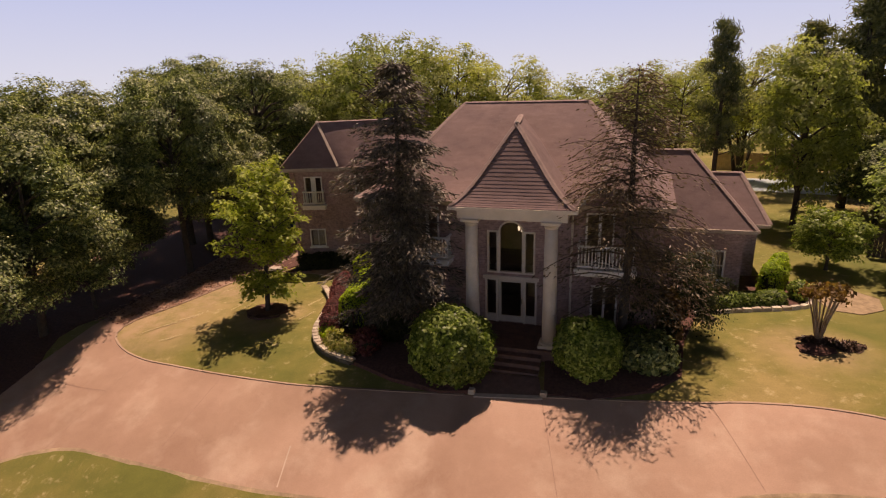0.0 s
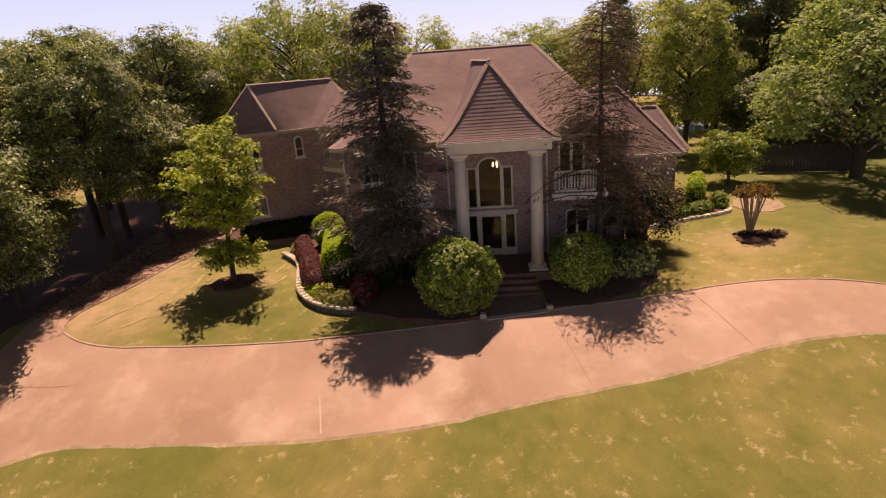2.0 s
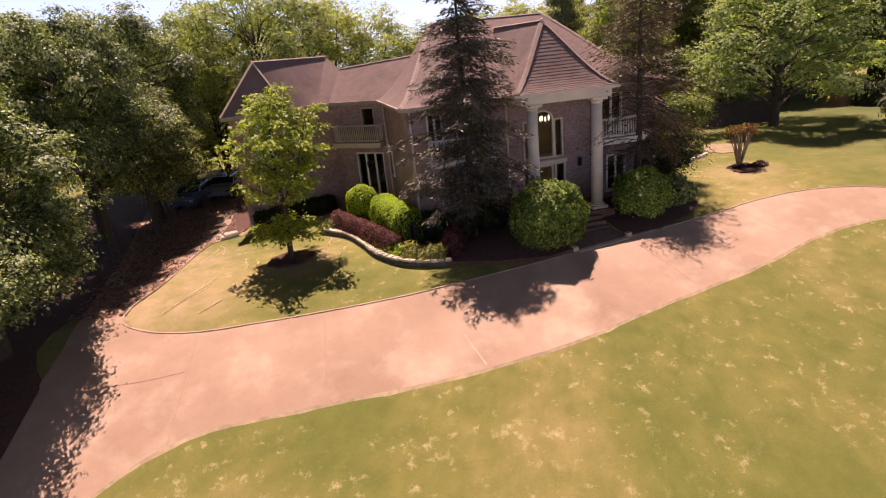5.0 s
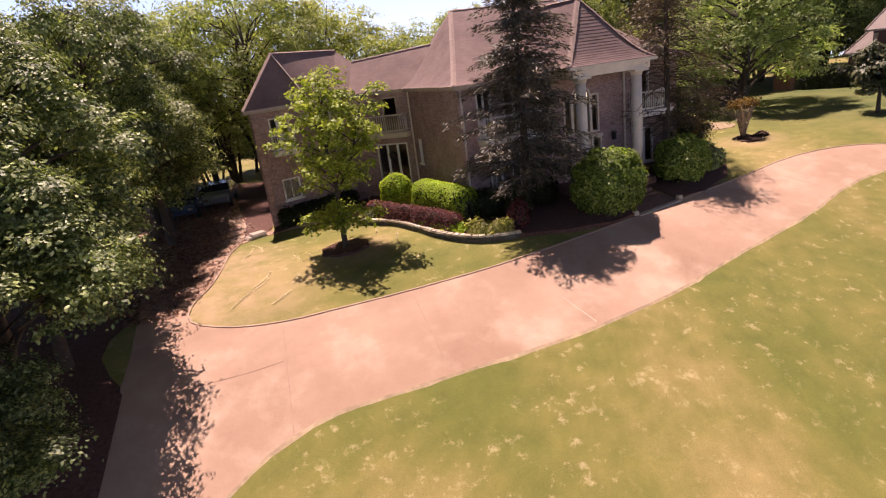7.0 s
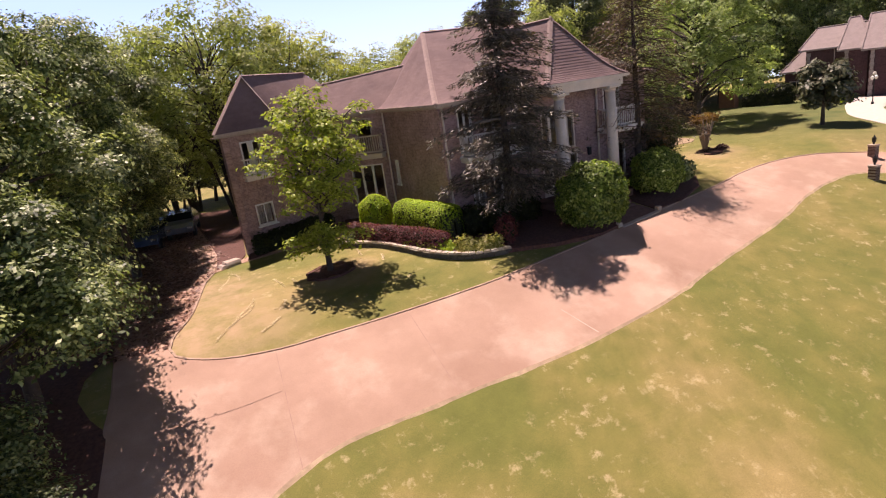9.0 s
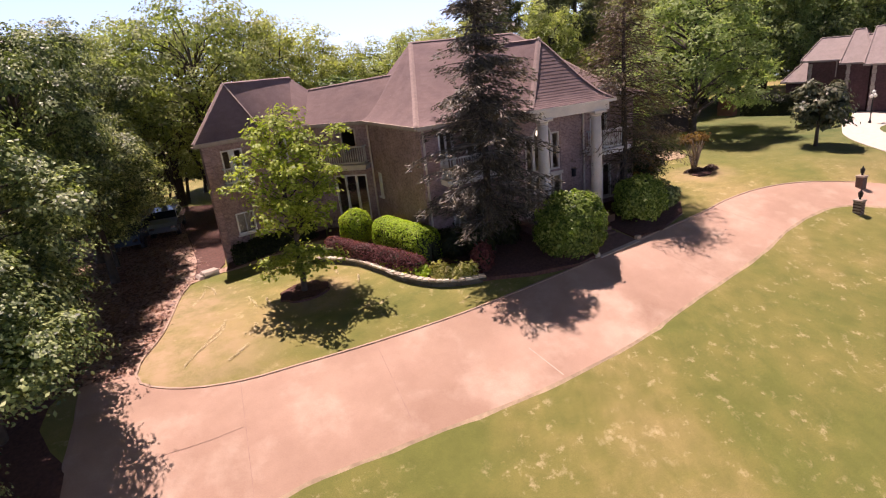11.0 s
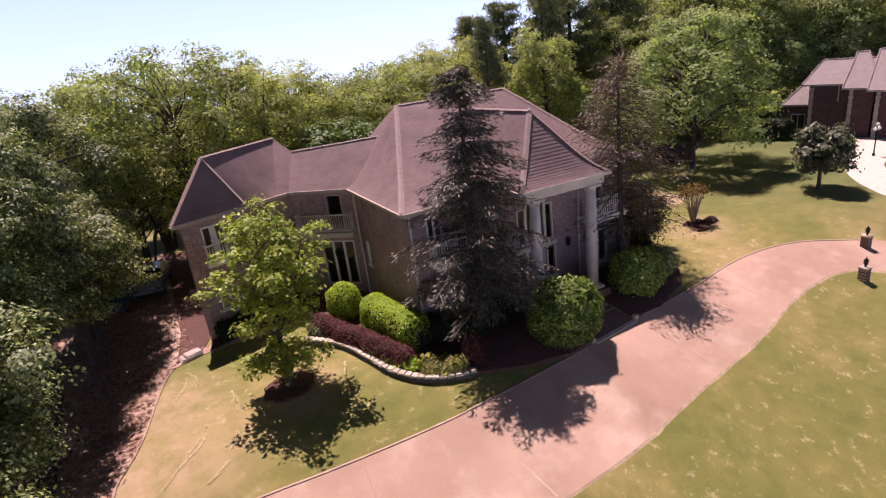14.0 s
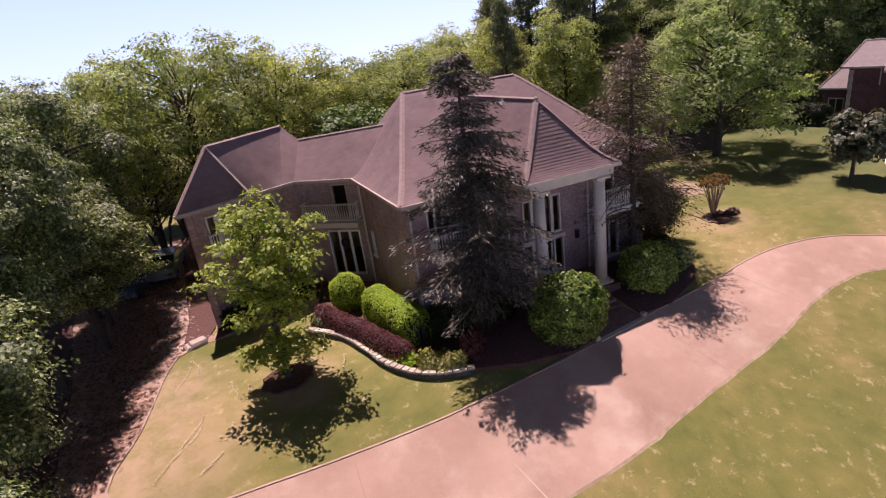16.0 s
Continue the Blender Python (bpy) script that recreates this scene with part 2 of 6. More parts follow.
YELLOW_LEAF = leafy("yellow_leaf", [(0.24, 0.28, 0.06), (0.50, 0.47, 0.14), (0.74, 0.66, 0.36)], big=0.15)
CEDAR_LEAF = leafy("grey_cedar_needle", [(0.045, 0.037, 0.026), (0.10, 0.083, 0.06), (0.26, 0.215, 0.17)], through=0.15)
BROWN_LEAF = leafy("brown_cedar_needle", [(0.09, 0.066, 0.04), (0.15, 0.108, 0.07), (0.23, 0.165, 0.108)], through=0.25)
RUST_LEAF = leafy("rust_leaf", [(0.140, 0.070, 0.030), (0.240, 0.130, 0.050), (0.340, 0.210, 0.090)])
MAGNOLIA_LEAF = leafy("magnolia_leaf", [(0.035, 0.052, 0.02), (0.085, 0.098, 0.042), (0.19, 0.175, 0.10)], rough=0.5, through=0.1)
PINE_LEAF = leafy("pine_needle", [(0.09, 0.11, 0.05), (0.16, 0.185, 0.09), (0.26, 0.275, 0.145)], through=0.4)


# ---- mesh helpers ----
class Build:
    """Collects vertices and faces of one mesh."""

    def __init__(self):
        self.v, self.f = [], []

    def poly(self, *pts):
        n = len(self.v)
        self.v += [tuple(p) for p in pts]
        self.f.append(tuple(range(n, n + len(pts))))
        return self

    def hexa(self, a, b):
        """A solid between two quads of matching corners."""
        n = len(self.v)
        self.v += [tuple(p) for p in (*a, *b)]
        self.f += [(n + 3, n + 2, n + 1, n), (n + 4, n + 5, n + 6, n + 7)]
        self.f += [(n + i, n + (i + 1) % 4, n + 4 + (i + 1) % 4, n + 4 + i) for i in range(4)]
        return self

    def box(self, x0, x1, y0, y1, z0, z1):
        return self.hexa([(x0, y0, z0), (x1, y0, z0), (x1, y1, z0), (x0, y1, z0)], [(x0, y0, z1), (x1, y0, z1), (x1, y1, z1), (x0, y1, z1)])

    def tube(self, pts, radii, n=8, cap=True):
        pts = [Vector(p) for p in pts]
        base = len(self.v)
        for i, p in enumerate(pts):
            d = (pts[min(i + 1, len(pts) - 1)] - pts[max(i - 1, 0)]).normalized()
            a = d.orthogonal().normalized() if abs(d.z) < 0.95 else Vector((1, 0, 0)).cross(d).normalized()
            b = d.cross(a)
            r = float(radii[i] if isinstance(radii, (list, tuple)) else radii)
            self.v += [tuple(p + r * (math.cos(k * 2 * math.pi / n) * a + math.sin(k * 2 * math.pi / n) * b)) for k in range(n)]
        for i in range(len(pts) - 1):
            o = base + i * n
            self.f += [(o + k, o + (k + 1) % n, o + n + (k + 1) % n, o + n + k) for k in range(n)]
        if cap:
            self.f.append(tuple(range(base + n - 1, base - 1, -1)))
            self.f.append(tuple(range(len(self.v) - n, len(self.v))))
        return self

    def lathe(self, cx, cy, prof, n=20):
        """A turned solid: profile of (radius, height)."""
        base = len(self.v)
        for r, z in prof:
            self.v += [(cx + r * math.cos(k * 2 * math.pi / n), cy + r * math.sin(k * 2 * math.pi / n), z) for k in range(n)]
        for i in range(len(prof) - 1):
            o = base + i * n
            self.f += [(o + k, o + (k + 1) % n, o + n + (k + 1) % n, o + n + k) for k in range(n)]
        self.f.append(tuple(range(base + n - 1, base - 1, -1)))
        self.f.append(tuple(range(len(self.v) - n, len(self.v))))
        return self

    def mesh(self, name, smooth=False):
        me = bpy.data.meshes.new(name)
        me.from_pydata(self.v, [], self.f)
        if smooth:
            me.shade_smooth()
        return me


def thing(name, label, category, group="", kind=""):
    return tagged(new(name), label, category, group, kind)


def part(name, made, mat, parent=None, label="", smooth=False):
    me = made.mesh(name, smooth) if isinstance(made, Build) else made
    if not me.materials:
        me.materials.append(mat)
    ob = new(name, me)
    if parent:
        ob.parent = parent
    if label:
        ob["label"] = label
    return ob


def solid(name, made, mat, label, category, group="", kind="", smooth=False):
    return tagged(part(name, made, mat, smooth=smooth), label, category, group, kind)


def quads(name, verts):
    """A mesh of loose quads from an array of shape (n, 4, 3)."""
    n = len(verts)
    me = bpy.data.meshes.new(name)
    me.vertices.add(4 * n)
    me.vertices.foreach_set("co", np.ascontiguousarray(verts, dtype=np.float32).ravel())
    me.loops.add(4 * n)
    me.loops.foreach_set("vertex_index", np.arange(4 * n, dtype=np.int32))
    me.polygons.add(n)
    me.polygons.foreach_set("loop_start", np.arange(0, 4 * n, 4, dtype=np.int32))
    me.polygons.foreach_set("loop_total", np.full(n, 4, dtype=np.int32))
    me.update(calc_edges=True)
    return me


def unit(a):
    return a / (np.linalg.norm(a, axis=-1, keepdims=True) + 1e-9)


def leaves(rng, at, normal, size, long=1.5):
    """Pointed leaves round the given places, facing roughly along the normals."""
    n = unit(normal)
    a = unit(np.cross(n, rng.normal(size=n.shape)))
    b = np.cross(n, a)
    s = (size * rng.uniform(0.6, 1.35, len(at)))[:, None]
    tip = n * s * rng.uniform(-0.25, 0.25, (len(at), 1))
    return np.stack([at - a * s * long * 0.5, at - b * s * 0.42 + tip, at + a * s * long * 0.5, at + b * s * 0.42 + tip], 1)


# ---- lie of the land ----
def ground(x, y):
    """The house stands on a level shelf that rises a little to the east; the lawn falls away to the street in front, and the land drops gently in the distance."""
    x, y = np.asarray(x, float), np.asarray(y, float)
    fall = np.maximum(-np.log1p(np.exp(-np.clip(y + 1.2, -30, 30))), -14)
    near = 0.484 + 0.0363 * np.clip(x, -18, 14) + (0.334 - 0.0006 * np.clip(x, -14, 14)) * fall
    return near - 0.1 * np.maximum(0, np.hypot(x - 4, y - 2) - 75)


def gz(x, y):
    return float(ground(x, y))


def spline(pts, step=0.5):
    """A smooth line through points in plan, sampled about every step metres."""
    p = np.array(pts, float)
    ext = np.vstack([2 * p[0] - p[1], p, 2 * p[-1] - p[-2]])
    out = []
    for i in range(1, len(ext) - 2):
        a, b, c, d = ext[i - 1 : i + 3]
        n = max(1, int(np.linalg.norm(c - b) / step))
        for k in range(n):
            t = k / n
            out.append(0.5 * (2 * b + (c - a) * t + (2 * a - 5 * b + 4 * c - d) * t * t + (3 * b - a - 3 * c + d) * t**3))
    return [tuple(q) for q in out] + [tuple(p[-1])]


def inside(poly, x, y):
    c, j = False, len(poly) - 1
    for i in range(len(poly)):
        (xi, yi), (xj, yj) = poly[i], poly[j]
        if (yi > y) != (yj > y) and x < (xj - xi) * (y - yi) / (yj - yi) + xi:
            c = not c
        j = i
    return c


def sheet(poly, rise, cell=1.0, depth=0.12, rough=0.0):
    """A slab that follows the ground inside an outline in plan."""


    xs, ys = [p[0] for p in poly], [p[1] for p in poly]
    pts = [Vector(p) for p in poly]
    x = math.floor(min(xs))
    while x < max(xs):
        y = math.floor(min(ys))
        while y < max(ys):
            if inside(poly, x, y):
                pts.append(Vector((x + 0.013, y + 0.017)))
            y += cell
        x += cell
    n = len(poly)
    v, _, f, _, _, _ = delaunay_2d_cdt(pts, [(i, (i + 1) % n) for i in range(n)], [], 1, 1e-4)
    b = Build()
    top = [(p.x, p.y, gz(p.x, p.y) + rise + rough * noise.noise((p.x * 2.3, p.y * 2.3, 0))) for p in v]
    b.v = top[:]
    b.f = [tuple(t) if (v[t[1]] - v[t[0]]).cross(v[t[2]] - v[t[0]]) > 0 else tuple(reversed(t)) for t in f]
    ring = [(p[0], p[1], gz(*p) + rise) for p in poly]
    for i in range(n):
        a, c = ring[i], ring[(i + 1) % n]
        b.poly(a, c, (c[0], c[1], c[2] - depth), (a[0], a[1], a[2] - depth))
    return b


def land():
    xs = np.unique(np.r_[-1250, -900, -400, -200, -130, -100, -80, -70, np.arange(-60, 60.1, 1.0), 70, 80, 100, 130, 200, 400, 900, 1250])
    ys = np.unique(np.r_[-1250, -900, -400, -200, -130, -100, -80, -70, np.arange(-60, 60.1, 1.0), 70, 80, 100, 130, 200, 400, 900, 1250])
    X, Y = np.meshgrid(xs, ys)
    Z = ground(X, Y)
    b = Build()
    b.v = list(zip(X.ravel().tolist(), Y.ravel().tolist(), Z.ravel().tolist()))
    w = len(xs)
    b.f = [(j * w + i, j * w + i + 1, (j + 1) * w + i + 1, (j + 1) * w + i) for j in range(len(ys) - 1) for i in range(w - 1)]
    solid("ground", b, LAWN, "lawn of green and straw-coloured grass with dry patches", "lawn", kind="structure", smooth=True)


land()


def backdrop():
    """Pale hazy sky low over the far distance, a plain wall far behind everything."""
    m = bpy.data.materials.new("haze")
    m.use_nodes = True
    nt = m.node_tree
    sep = nt.nodes.new("ShaderNodeSeparateXYZ")
    nt.links.new(place(nt), sep.inputs[0])
    rng_ = node(nt, "ShaderNodeMapRange")
    for k, v in (("From Min", -260.0), ("From Max", 240.0)):
        rng_.inputs[k].default_value = v
    nt.links.new(sep.outputs[2], rng_.inputs["Value"])
    em = nt.nodes.new("ShaderNodeEmission")
    nt.links.new(ramp(nt, rng_.outputs[0], [(0.0, (0.80, 0.94, 1.0)), (0.5, (0.60, 0.81, 1.0)), (1.0, (0.38, 0.59, 1.0))]), em.inputs["Color"])
    em.inputs["Strength"].default_value = 1.15
    nt.links.new(em.outputs[0], nt.nodes["Material Output"].inputs[0])
    b, n, r = Build(), 64, 1300.0
    for k in range(n):
        a, c = 2 * math.pi * k / n, 2 * math.pi * (k + 1) / n
        b.poly((r * math.cos(c), r * math.sin(c), -400), (r * math.cos(a), r * math.sin(a), -400), (r * math.cos(a), r * math.sin(a), 420), (r * math.cos(c), r * math.sin(c), 420))
    solid("backdrop", b, m, "pale blue hazy sky over the far distance", "sky", kind="structure")


backdrop()
DRIVE_TOP = [(26.76, -10.51), (21.84, -6.89), (18.62, -4.7), (16.57, -3.42), (13.99, -2.27), (12.38, -1.77), (10.52, -1.54), (8.37, -1.64), (6.33, -1.96), (1.81, -2.36), (-0.58, -2.62), (-6.49, -3), (-8.76, -3.06), (-11.87, -2.96), (-14.18, -2.8), (-16.03, -2.64), (-17.82, -2.11), (-19.12, -1.19), (-19.15, 0.09), (-18.38, 2.11), (-17.61, 5.9), (-17.09, 7.38)]
DRIVE_BACK = [(-15.95, 7.79), (-13.64, 7.95), (-11.08, 7.45), (-9.88, 7.75), (-10.16, 9.09), (-13.47, 9.23), (-15.62, 8.51), (-16.37, 11.03), (-17.19, 28.4), (-23.89, 22.99), (-21.61, 7.09), (-21.35, -4.17), (-22.68, -14)]
DRIVE_LOW = [(-21.12, -12.62), (-19.51, -9.35), (-17.93, -7.93), (-16.68, -7.32), (-15.23, -7.02), (-13.45, -7.08), (-11.83, -7.13), (-9.61, -7.23), (-7.59, -7.29), (-5.27, -7.23), (-2.57, -7), (0.7, -6.42), (4, -5.91), (6.52, -5.43), (8.95, -4.81), (11, -4.55), (12.59, -4.55), (14.06, -5.04), (15.72, -6.06), (18.08, -8.29), (21.68, -12.03)]
OUTLINE = spline(DRIVE_TOP) + DRIVE_BACK + spline(DRIVE_LOW)
solid("driveway", sheet(OUTLINE, 0.03), DRIVE, "curving pink washed-concrete driveway with pale scuffs", "driveway", kind="structure")


def joint(pts, wide=0.025):
    """A saw-cut joint: a dark strip just proud of the slab."""
    line = spline(pts, 0.6)
    b = Build()
    for (x0, y0), (x1, y1) in zip(line, line[1:]):
        d = Vector((y0 - y1, x1 - x0)).normalized() * wide / 2
        b.poly((x0 - d.x, y0 - d.y, gz(x0, y0) + 0.034), (x1 - d.x, y1 - d.y, gz(x1, y1) + 0.034), (x1 + d.x, y1 + d.y, gz(x1, y1) + 0.034), (x0 + d.x, y0 + d.y, gz(x0, y0) + 0.034))
    return b


JOINT = plain("joint_filler", (0.38, 0.235, 0.175), 0.9)
PALE_JOINT = plain("pale_joint_filler", (0.57, 0.43, 0.33), 0.9)
driveway = bpy.data.objects["driveway"]
for line in ([(-16.12, -2.74), (-16.59, -7.31)], [(-19.79, -4.39), (-17.33, -4.51), (-16.38, -4.48)], [(-11.4, -3.05), (-11.63, -7.08)], [(1.81, -2.45), (2.83, -6.08)], [(7.3, -1.92), (8.46, -4.86)]):
    part("joint", joint(line), JOINT, driveway)
part("joint", joint([(-6.56, -5.64), (-6.19, -7.13)], 0.05), PALE_JOINT, driveway, "pale patched joint")


# ---- the house ----
house = thing("house", "two-storey weathered brick house with columned portico and brown shingle roofs", "house")
EAVE, PLINTH = 6.25, -0.25
BRICKS = {}


def wall_brick(u):
    key = (round(u.x, 2), round(u.y, 2))
    if key not in BRICKS:
        BRICKS[key] = brickwork("taupe_brick", *TAUPE, along=key)
    return BRICKS[key]


class Face:
    """One wall seen from outside, left to right: gives places on it from metres along, out and up."""

    def __init__(self, a, b):
        self.a, self.b = Vector(a), Vector(b)
        self.u = (self.b - self.a).normalized()
        self.n = Vector((self.u.y, -self.u.x))
        self.long = (self.b - self.a).length

    def at(self, u, out, z):
        p = self.a + self.u * u + self.n * out
        return (p.x, p.y, z)

    def block(self, b, u0, u1, o0, o1, z0, z1):
        return b.hexa([self.at(u0, o1, z0), self.at(u1, o1, z0), self.at(u1, o0, z0), self.at(u0, o0, z0)], [self.at(u0, o1, z1), self.at(u1, o1, z1), self.at(u1, o0, z1), self.at(u0, o0, z1)])


def wall(face, z0, z1, holes=(), thick=0.3, mat=None, owner=None):
    """A wall with thickness and openings that go through it."""
    us = sorted({0.0, face.long, *(h[0] for h in holes), *(h[1] for h in holes)})
    zs = sorted({z0, z1, *(h[2] for h in holes), *(h[3] for h in holes)})
    b = Build()
    for u0, u1 in zip(us, us[1:]):
        for v0, v1 in zip(zs, zs[1:]):
            if any(h[0] <= u0 and u1 <= h[1] and h[2] <= v0 and v1 <= h[3] for h in holes):
                continue
            b.poly(face.at(u0, 0, v0), face.at(u1, 0, v0), face.at(u1, 0, v1), face.at(u0, 0, v1))
            b.poly(face.at(u0, -thick, v0), face.at(u0, -thick, v1), face.at(u1, -thick, v1), face.at(u1, -thick, v0))
    for u0, u1, v0, v1 in (*holes, (0.0, face.long, z0, z1)):
        for (p, q), (r, s) in (((u0, v0), (u1, v0)), ((u1, v0), (u1, v1)), ((u1, v1), (u0, v1)), ((u0, v1), (u0, v0))):
            b.poly(face.at(p, 0, q), face.at(p, -thick, q), face.at(r, -thick, s), face.at(r, 0, s))
    return part("wall", b, mat or wall_brick(face.u), owner or house)


def arch_points(face, u0, u1, z, rise, out, n=12):
    mid, half = (u0 + u1) / 2, (u1 - u0) / 2
    return [face.at(mid - half * math.cos(math.pi * k / n), out, z + rise * math.sin(math.pi * k / n)) for k in range(n + 1)]


def window(face, u0, u1, z0, z1, cols=1, rows=1, mat=None, sill=True, arch=0.0, curtain=False, bar=0.045, name="window", label=""):
    """A framed window set into its opening: frame, bars, pane, sill and a room behind it."""
    mat = mat or WHITE
    fr, b = 0.075, Build()
    face.block(b, u0, u0 + fr, -0.16, 0.03, z0, z1)
    face.block(b, u1 - fr, u1, -0.16, 0.03, z0, z1)
    face.block(b, u0 + fr, u1 - fr, -0.16, 0.03, z0, z0 + fr)
    if arch:
        outer, inner = arch_points(face, u0, u1, z1, arch, 0.03), arch_points(face, u0 + fr, u1 - fr, z1, arch - fr, 0.03)
        back = arch_points(face, u0, u1, z1, arch, -0.16), arch_points(face, u0 + fr, u1 - fr, z1, arch - fr, -0.16)
        for k in range(len(outer) - 1):
            b.hexa([outer[k], outer[k + 1], inner[k + 1], inner[k]], [back[0][k], back[0][k + 1], back[1][k + 1], back[1][k]])
    else:
        face.block(b, u0 + fr, u1 - fr, -0.16, 0.03, z1 - fr, z1)
    w = part(name, b, mat, house, label)
    for k in range(1, cols):
        u = u0 + (u1 - u0) * k / cols
        part("bar", face.block(Build(), u - bar / 2, u + bar / 2, -0.1, -0.03, z0 + fr, z1 - (0 if arch else fr)), mat, w)
    for k in range(1, rows):
        z = z0 + (z1 - z0) * k / rows
        part("bar", face.block(Build(), u0 + fr, u1 - fr, -0.098, -0.032, z - bar / 2, z + bar / 2), mat, w)
    p = Build().poly(face.at(u0 + fr, -0.07, z0 + fr), face.at(u1 - fr, -0.07, z0 + fr), face.at(u1 - fr, -0.07, z1 - (0 if arch else fr)), face.at(u0 + fr, -0.07, z1 - (0 if arch else fr)))
    if arch:
        p.poly(*reversed(arch_points(face, u0 + fr, u1 - fr, z1, arch - fr, -0.07)))
    pane = part("pane", p, GLASS, w)
    pane.visible_shadow = False
    if sill:
        part("sill", face.block(Build(), u0 - 0.08, u1 + 0.08, 0.005, 0.1, z0 - 0.08, z0), mat, w)
    if curtain:
        c = Build()
        n = 14
        for k in range(n):
            a0, a1 = u0 + 0.1 + (u1 - u0 - 0.2) * k / n, u0 + 0.1 + (u1 - u0 - 0.2) * (k + 1) / n
            c.poly(face.at(a0, -0.25 - 0.03 * (k % 2), z0 + 0.1), face.at(a1, -0.25 - 0.03 * ((k + 1) % 2), z0 + 0.1), face.at(a1, -0.25 - 0.03 * ((k + 1) % 2), z1), face.at(a0, -0.25 - 0.03 * (k % 2), z1))
        part("curtain", c, CURTAIN, w, "pale drawn curtain")
    return w


def spandrel(face, u0, u1, z, rise, top, owner):
    """Brick that fills the corners over an arched window head."""
    pts = arch_points(face, u0, u1, z, rise, 0.0)
    b = Build()
    for p, q in zip(pts, pts[1:]):
        b.poly(p, q, (q[0], q[1], top), (p[0], p[1], top))
    for p, q in zip(pts, pts[1:]):
        n = face.n * -0.28
        b.poly(q, p, (p[0] + n.x, p[1] + n.y, p[2]), (q[0] + n.x, q[1] + n.y, q[2]))
    part("brick_arch", b, wall_brick(face.u), owner)


def balcony(face, u0, u1, z, deep, rail=0.95, gap=0.13, mat=None, label="white balcony with turned balusters"):
    """A slab on a moulded edge with handrail, foot rail and balusters on three sides."""
    mat = mat or WHITE
    s = face.block(Build(), u0 - 0.05, u1 + 0.05, 0.0, deep + 0.05, z - 0.28, z - 0.1)
    face.block(s, u0 - 0.1, u1 + 0.1, 0.0, deep + 0.1, z - 0.1, z)
    bal = part("balcony", s, mat, house, label)
    o = deep - 0.04
    for zz, name in ((z + rail, "handrail"), (z + 0.1, "foot_rail")):
        r = face.block(Build(), u0, u1, o - 0.04, o + 0.04, zz - 0.035, zz + 0.035)
        face.block(r, u0, u0 + 0.08, 0.0, o - 0.041, zz - 0.035, zz + 0.035)
        face.block(r, u1 - 0.08, u1, 0.0, o - 0.041, zz - 0.035, zz + 0.035)
        part(name, r, mat, bal)
    one = Build()
    one.lathe(0, 0, [(0.025, 0.13), (0.025, 0.25), (0.036, 0.38), (0.022, 0.6), (0.025, rail - 0.035)], 6)
    me = one.mesh("baluster", True)
    spots = [(u0 + 0.06 + k * gap, o) for k in range(int((u1 - u0 - 0.1) / gap) + 1)]
    spots += [(u, o - k * gap) for u in (u0 + 0.05, u1 - 0.05) for k in range(1, int(o / gap))]
    for u, out in spots:
        ob = part("baluster", me, mat, bal)
        ob.location = face.at(u, out, z)
    return bal


# footprint: corner places of the outer walls
F_MAIN = Face((-6.62, 2.0), (5.7, 2.0))
F_SIDE = Face((-6.85, 8.55), (-6.62, 2.0))
F_RECESS = Face((-9.5, 10.75), (-6.85, 8.55))
F_WING_R = Face((-11.9, 10.0), (-9.5, 10.75))
F_WING_F = Face((-15.15, 9.1), (-11.9, 10.0))
F_WING_L = Face((-14.2, 17.0), (-15.15, 9.1))
F_RSIDE = Face((5.697, 2.33), (5.697, 8.6))
F_RW = Face((5.7, 7.9), (9.6, 7.9))
F_RWS = Face((9.597, 8.23), (9.597, 10.3))
F_REAR_W = Face((9.6, 10.3), (10.6, 10.3))
F_REAR_S = Face((10.597, 10.63), (10.597, 17.0))
F_BACK = Face((6.4, 17.0), (-14.2, 17.0))
F_BACK_E = Face((10.6, 16.8), (6.4, 16.8))


def mu(x):
    return x + 6.62


FLOOR, UPPER = 0.85, 3.75
DOOR_X0, DOOR_X1 = -1.29, 0.93
front_holes = [
    (mu(DOOR_X0), mu(DOOR_X1), FLOOR, 2.82), (mu(DOOR_X0), mu(DOOR_X1), 3.02, 5.45),
    (mu(2.8), mu(3.9), UPPER, 5.85), (mu(3.1), mu(4.15), 1.05, 2.85),
    (mu(-4.4), mu(-3.3), UPPER, 5.85), (mu(-4.2), mu(-3.2), 1.05, 2.85),
    (mu(-5.75), mu(-5.0), UPPER, 5.85), (mu(-5.35), mu(-4.7), 1.3, 2.95),
]
wall(F_MAIN, PLINTH, EAVE, front_holes)
# stair window over the entrance: arched middle light between two narrow ones
third = (DOOR_X1 - DOOR_X0 - 0.2) / 3.4
a0, a1 = DOOR_X0 + 0.1 + 0.8 * third, DOOR_X1 - 0.1 - 0.8 * third
window(F_MAIN, mu(a0), mu(a1), 3.1, 4.92, 1, 1, PAINT, False, arch=0.47, label="tall arched stair window in cream frame")
for p, q in ((DOOR_X0 + 0.1, a0), (a1, DOOR_X1 - 0.1)):
    window(F_MAIN, mu(p), mu(q), 3.1, 4.95, 1, 1, PAINT, False)
fill = Build()
for p, q in ((DOOR_X0, DOOR_X0 + 0.1), (DOOR_X1 - 0.1, DOOR_X1)):
    F_MAIN.block(fill, mu(p), mu(q), -0.28, -0.02, 3.02, 5.45)
F_MAIN.block(fill, mu(DOOR_X0 + 0.1), mu(DOOR_X1 - 0.1), -0.28, -0.02, 3.02, 3.1)
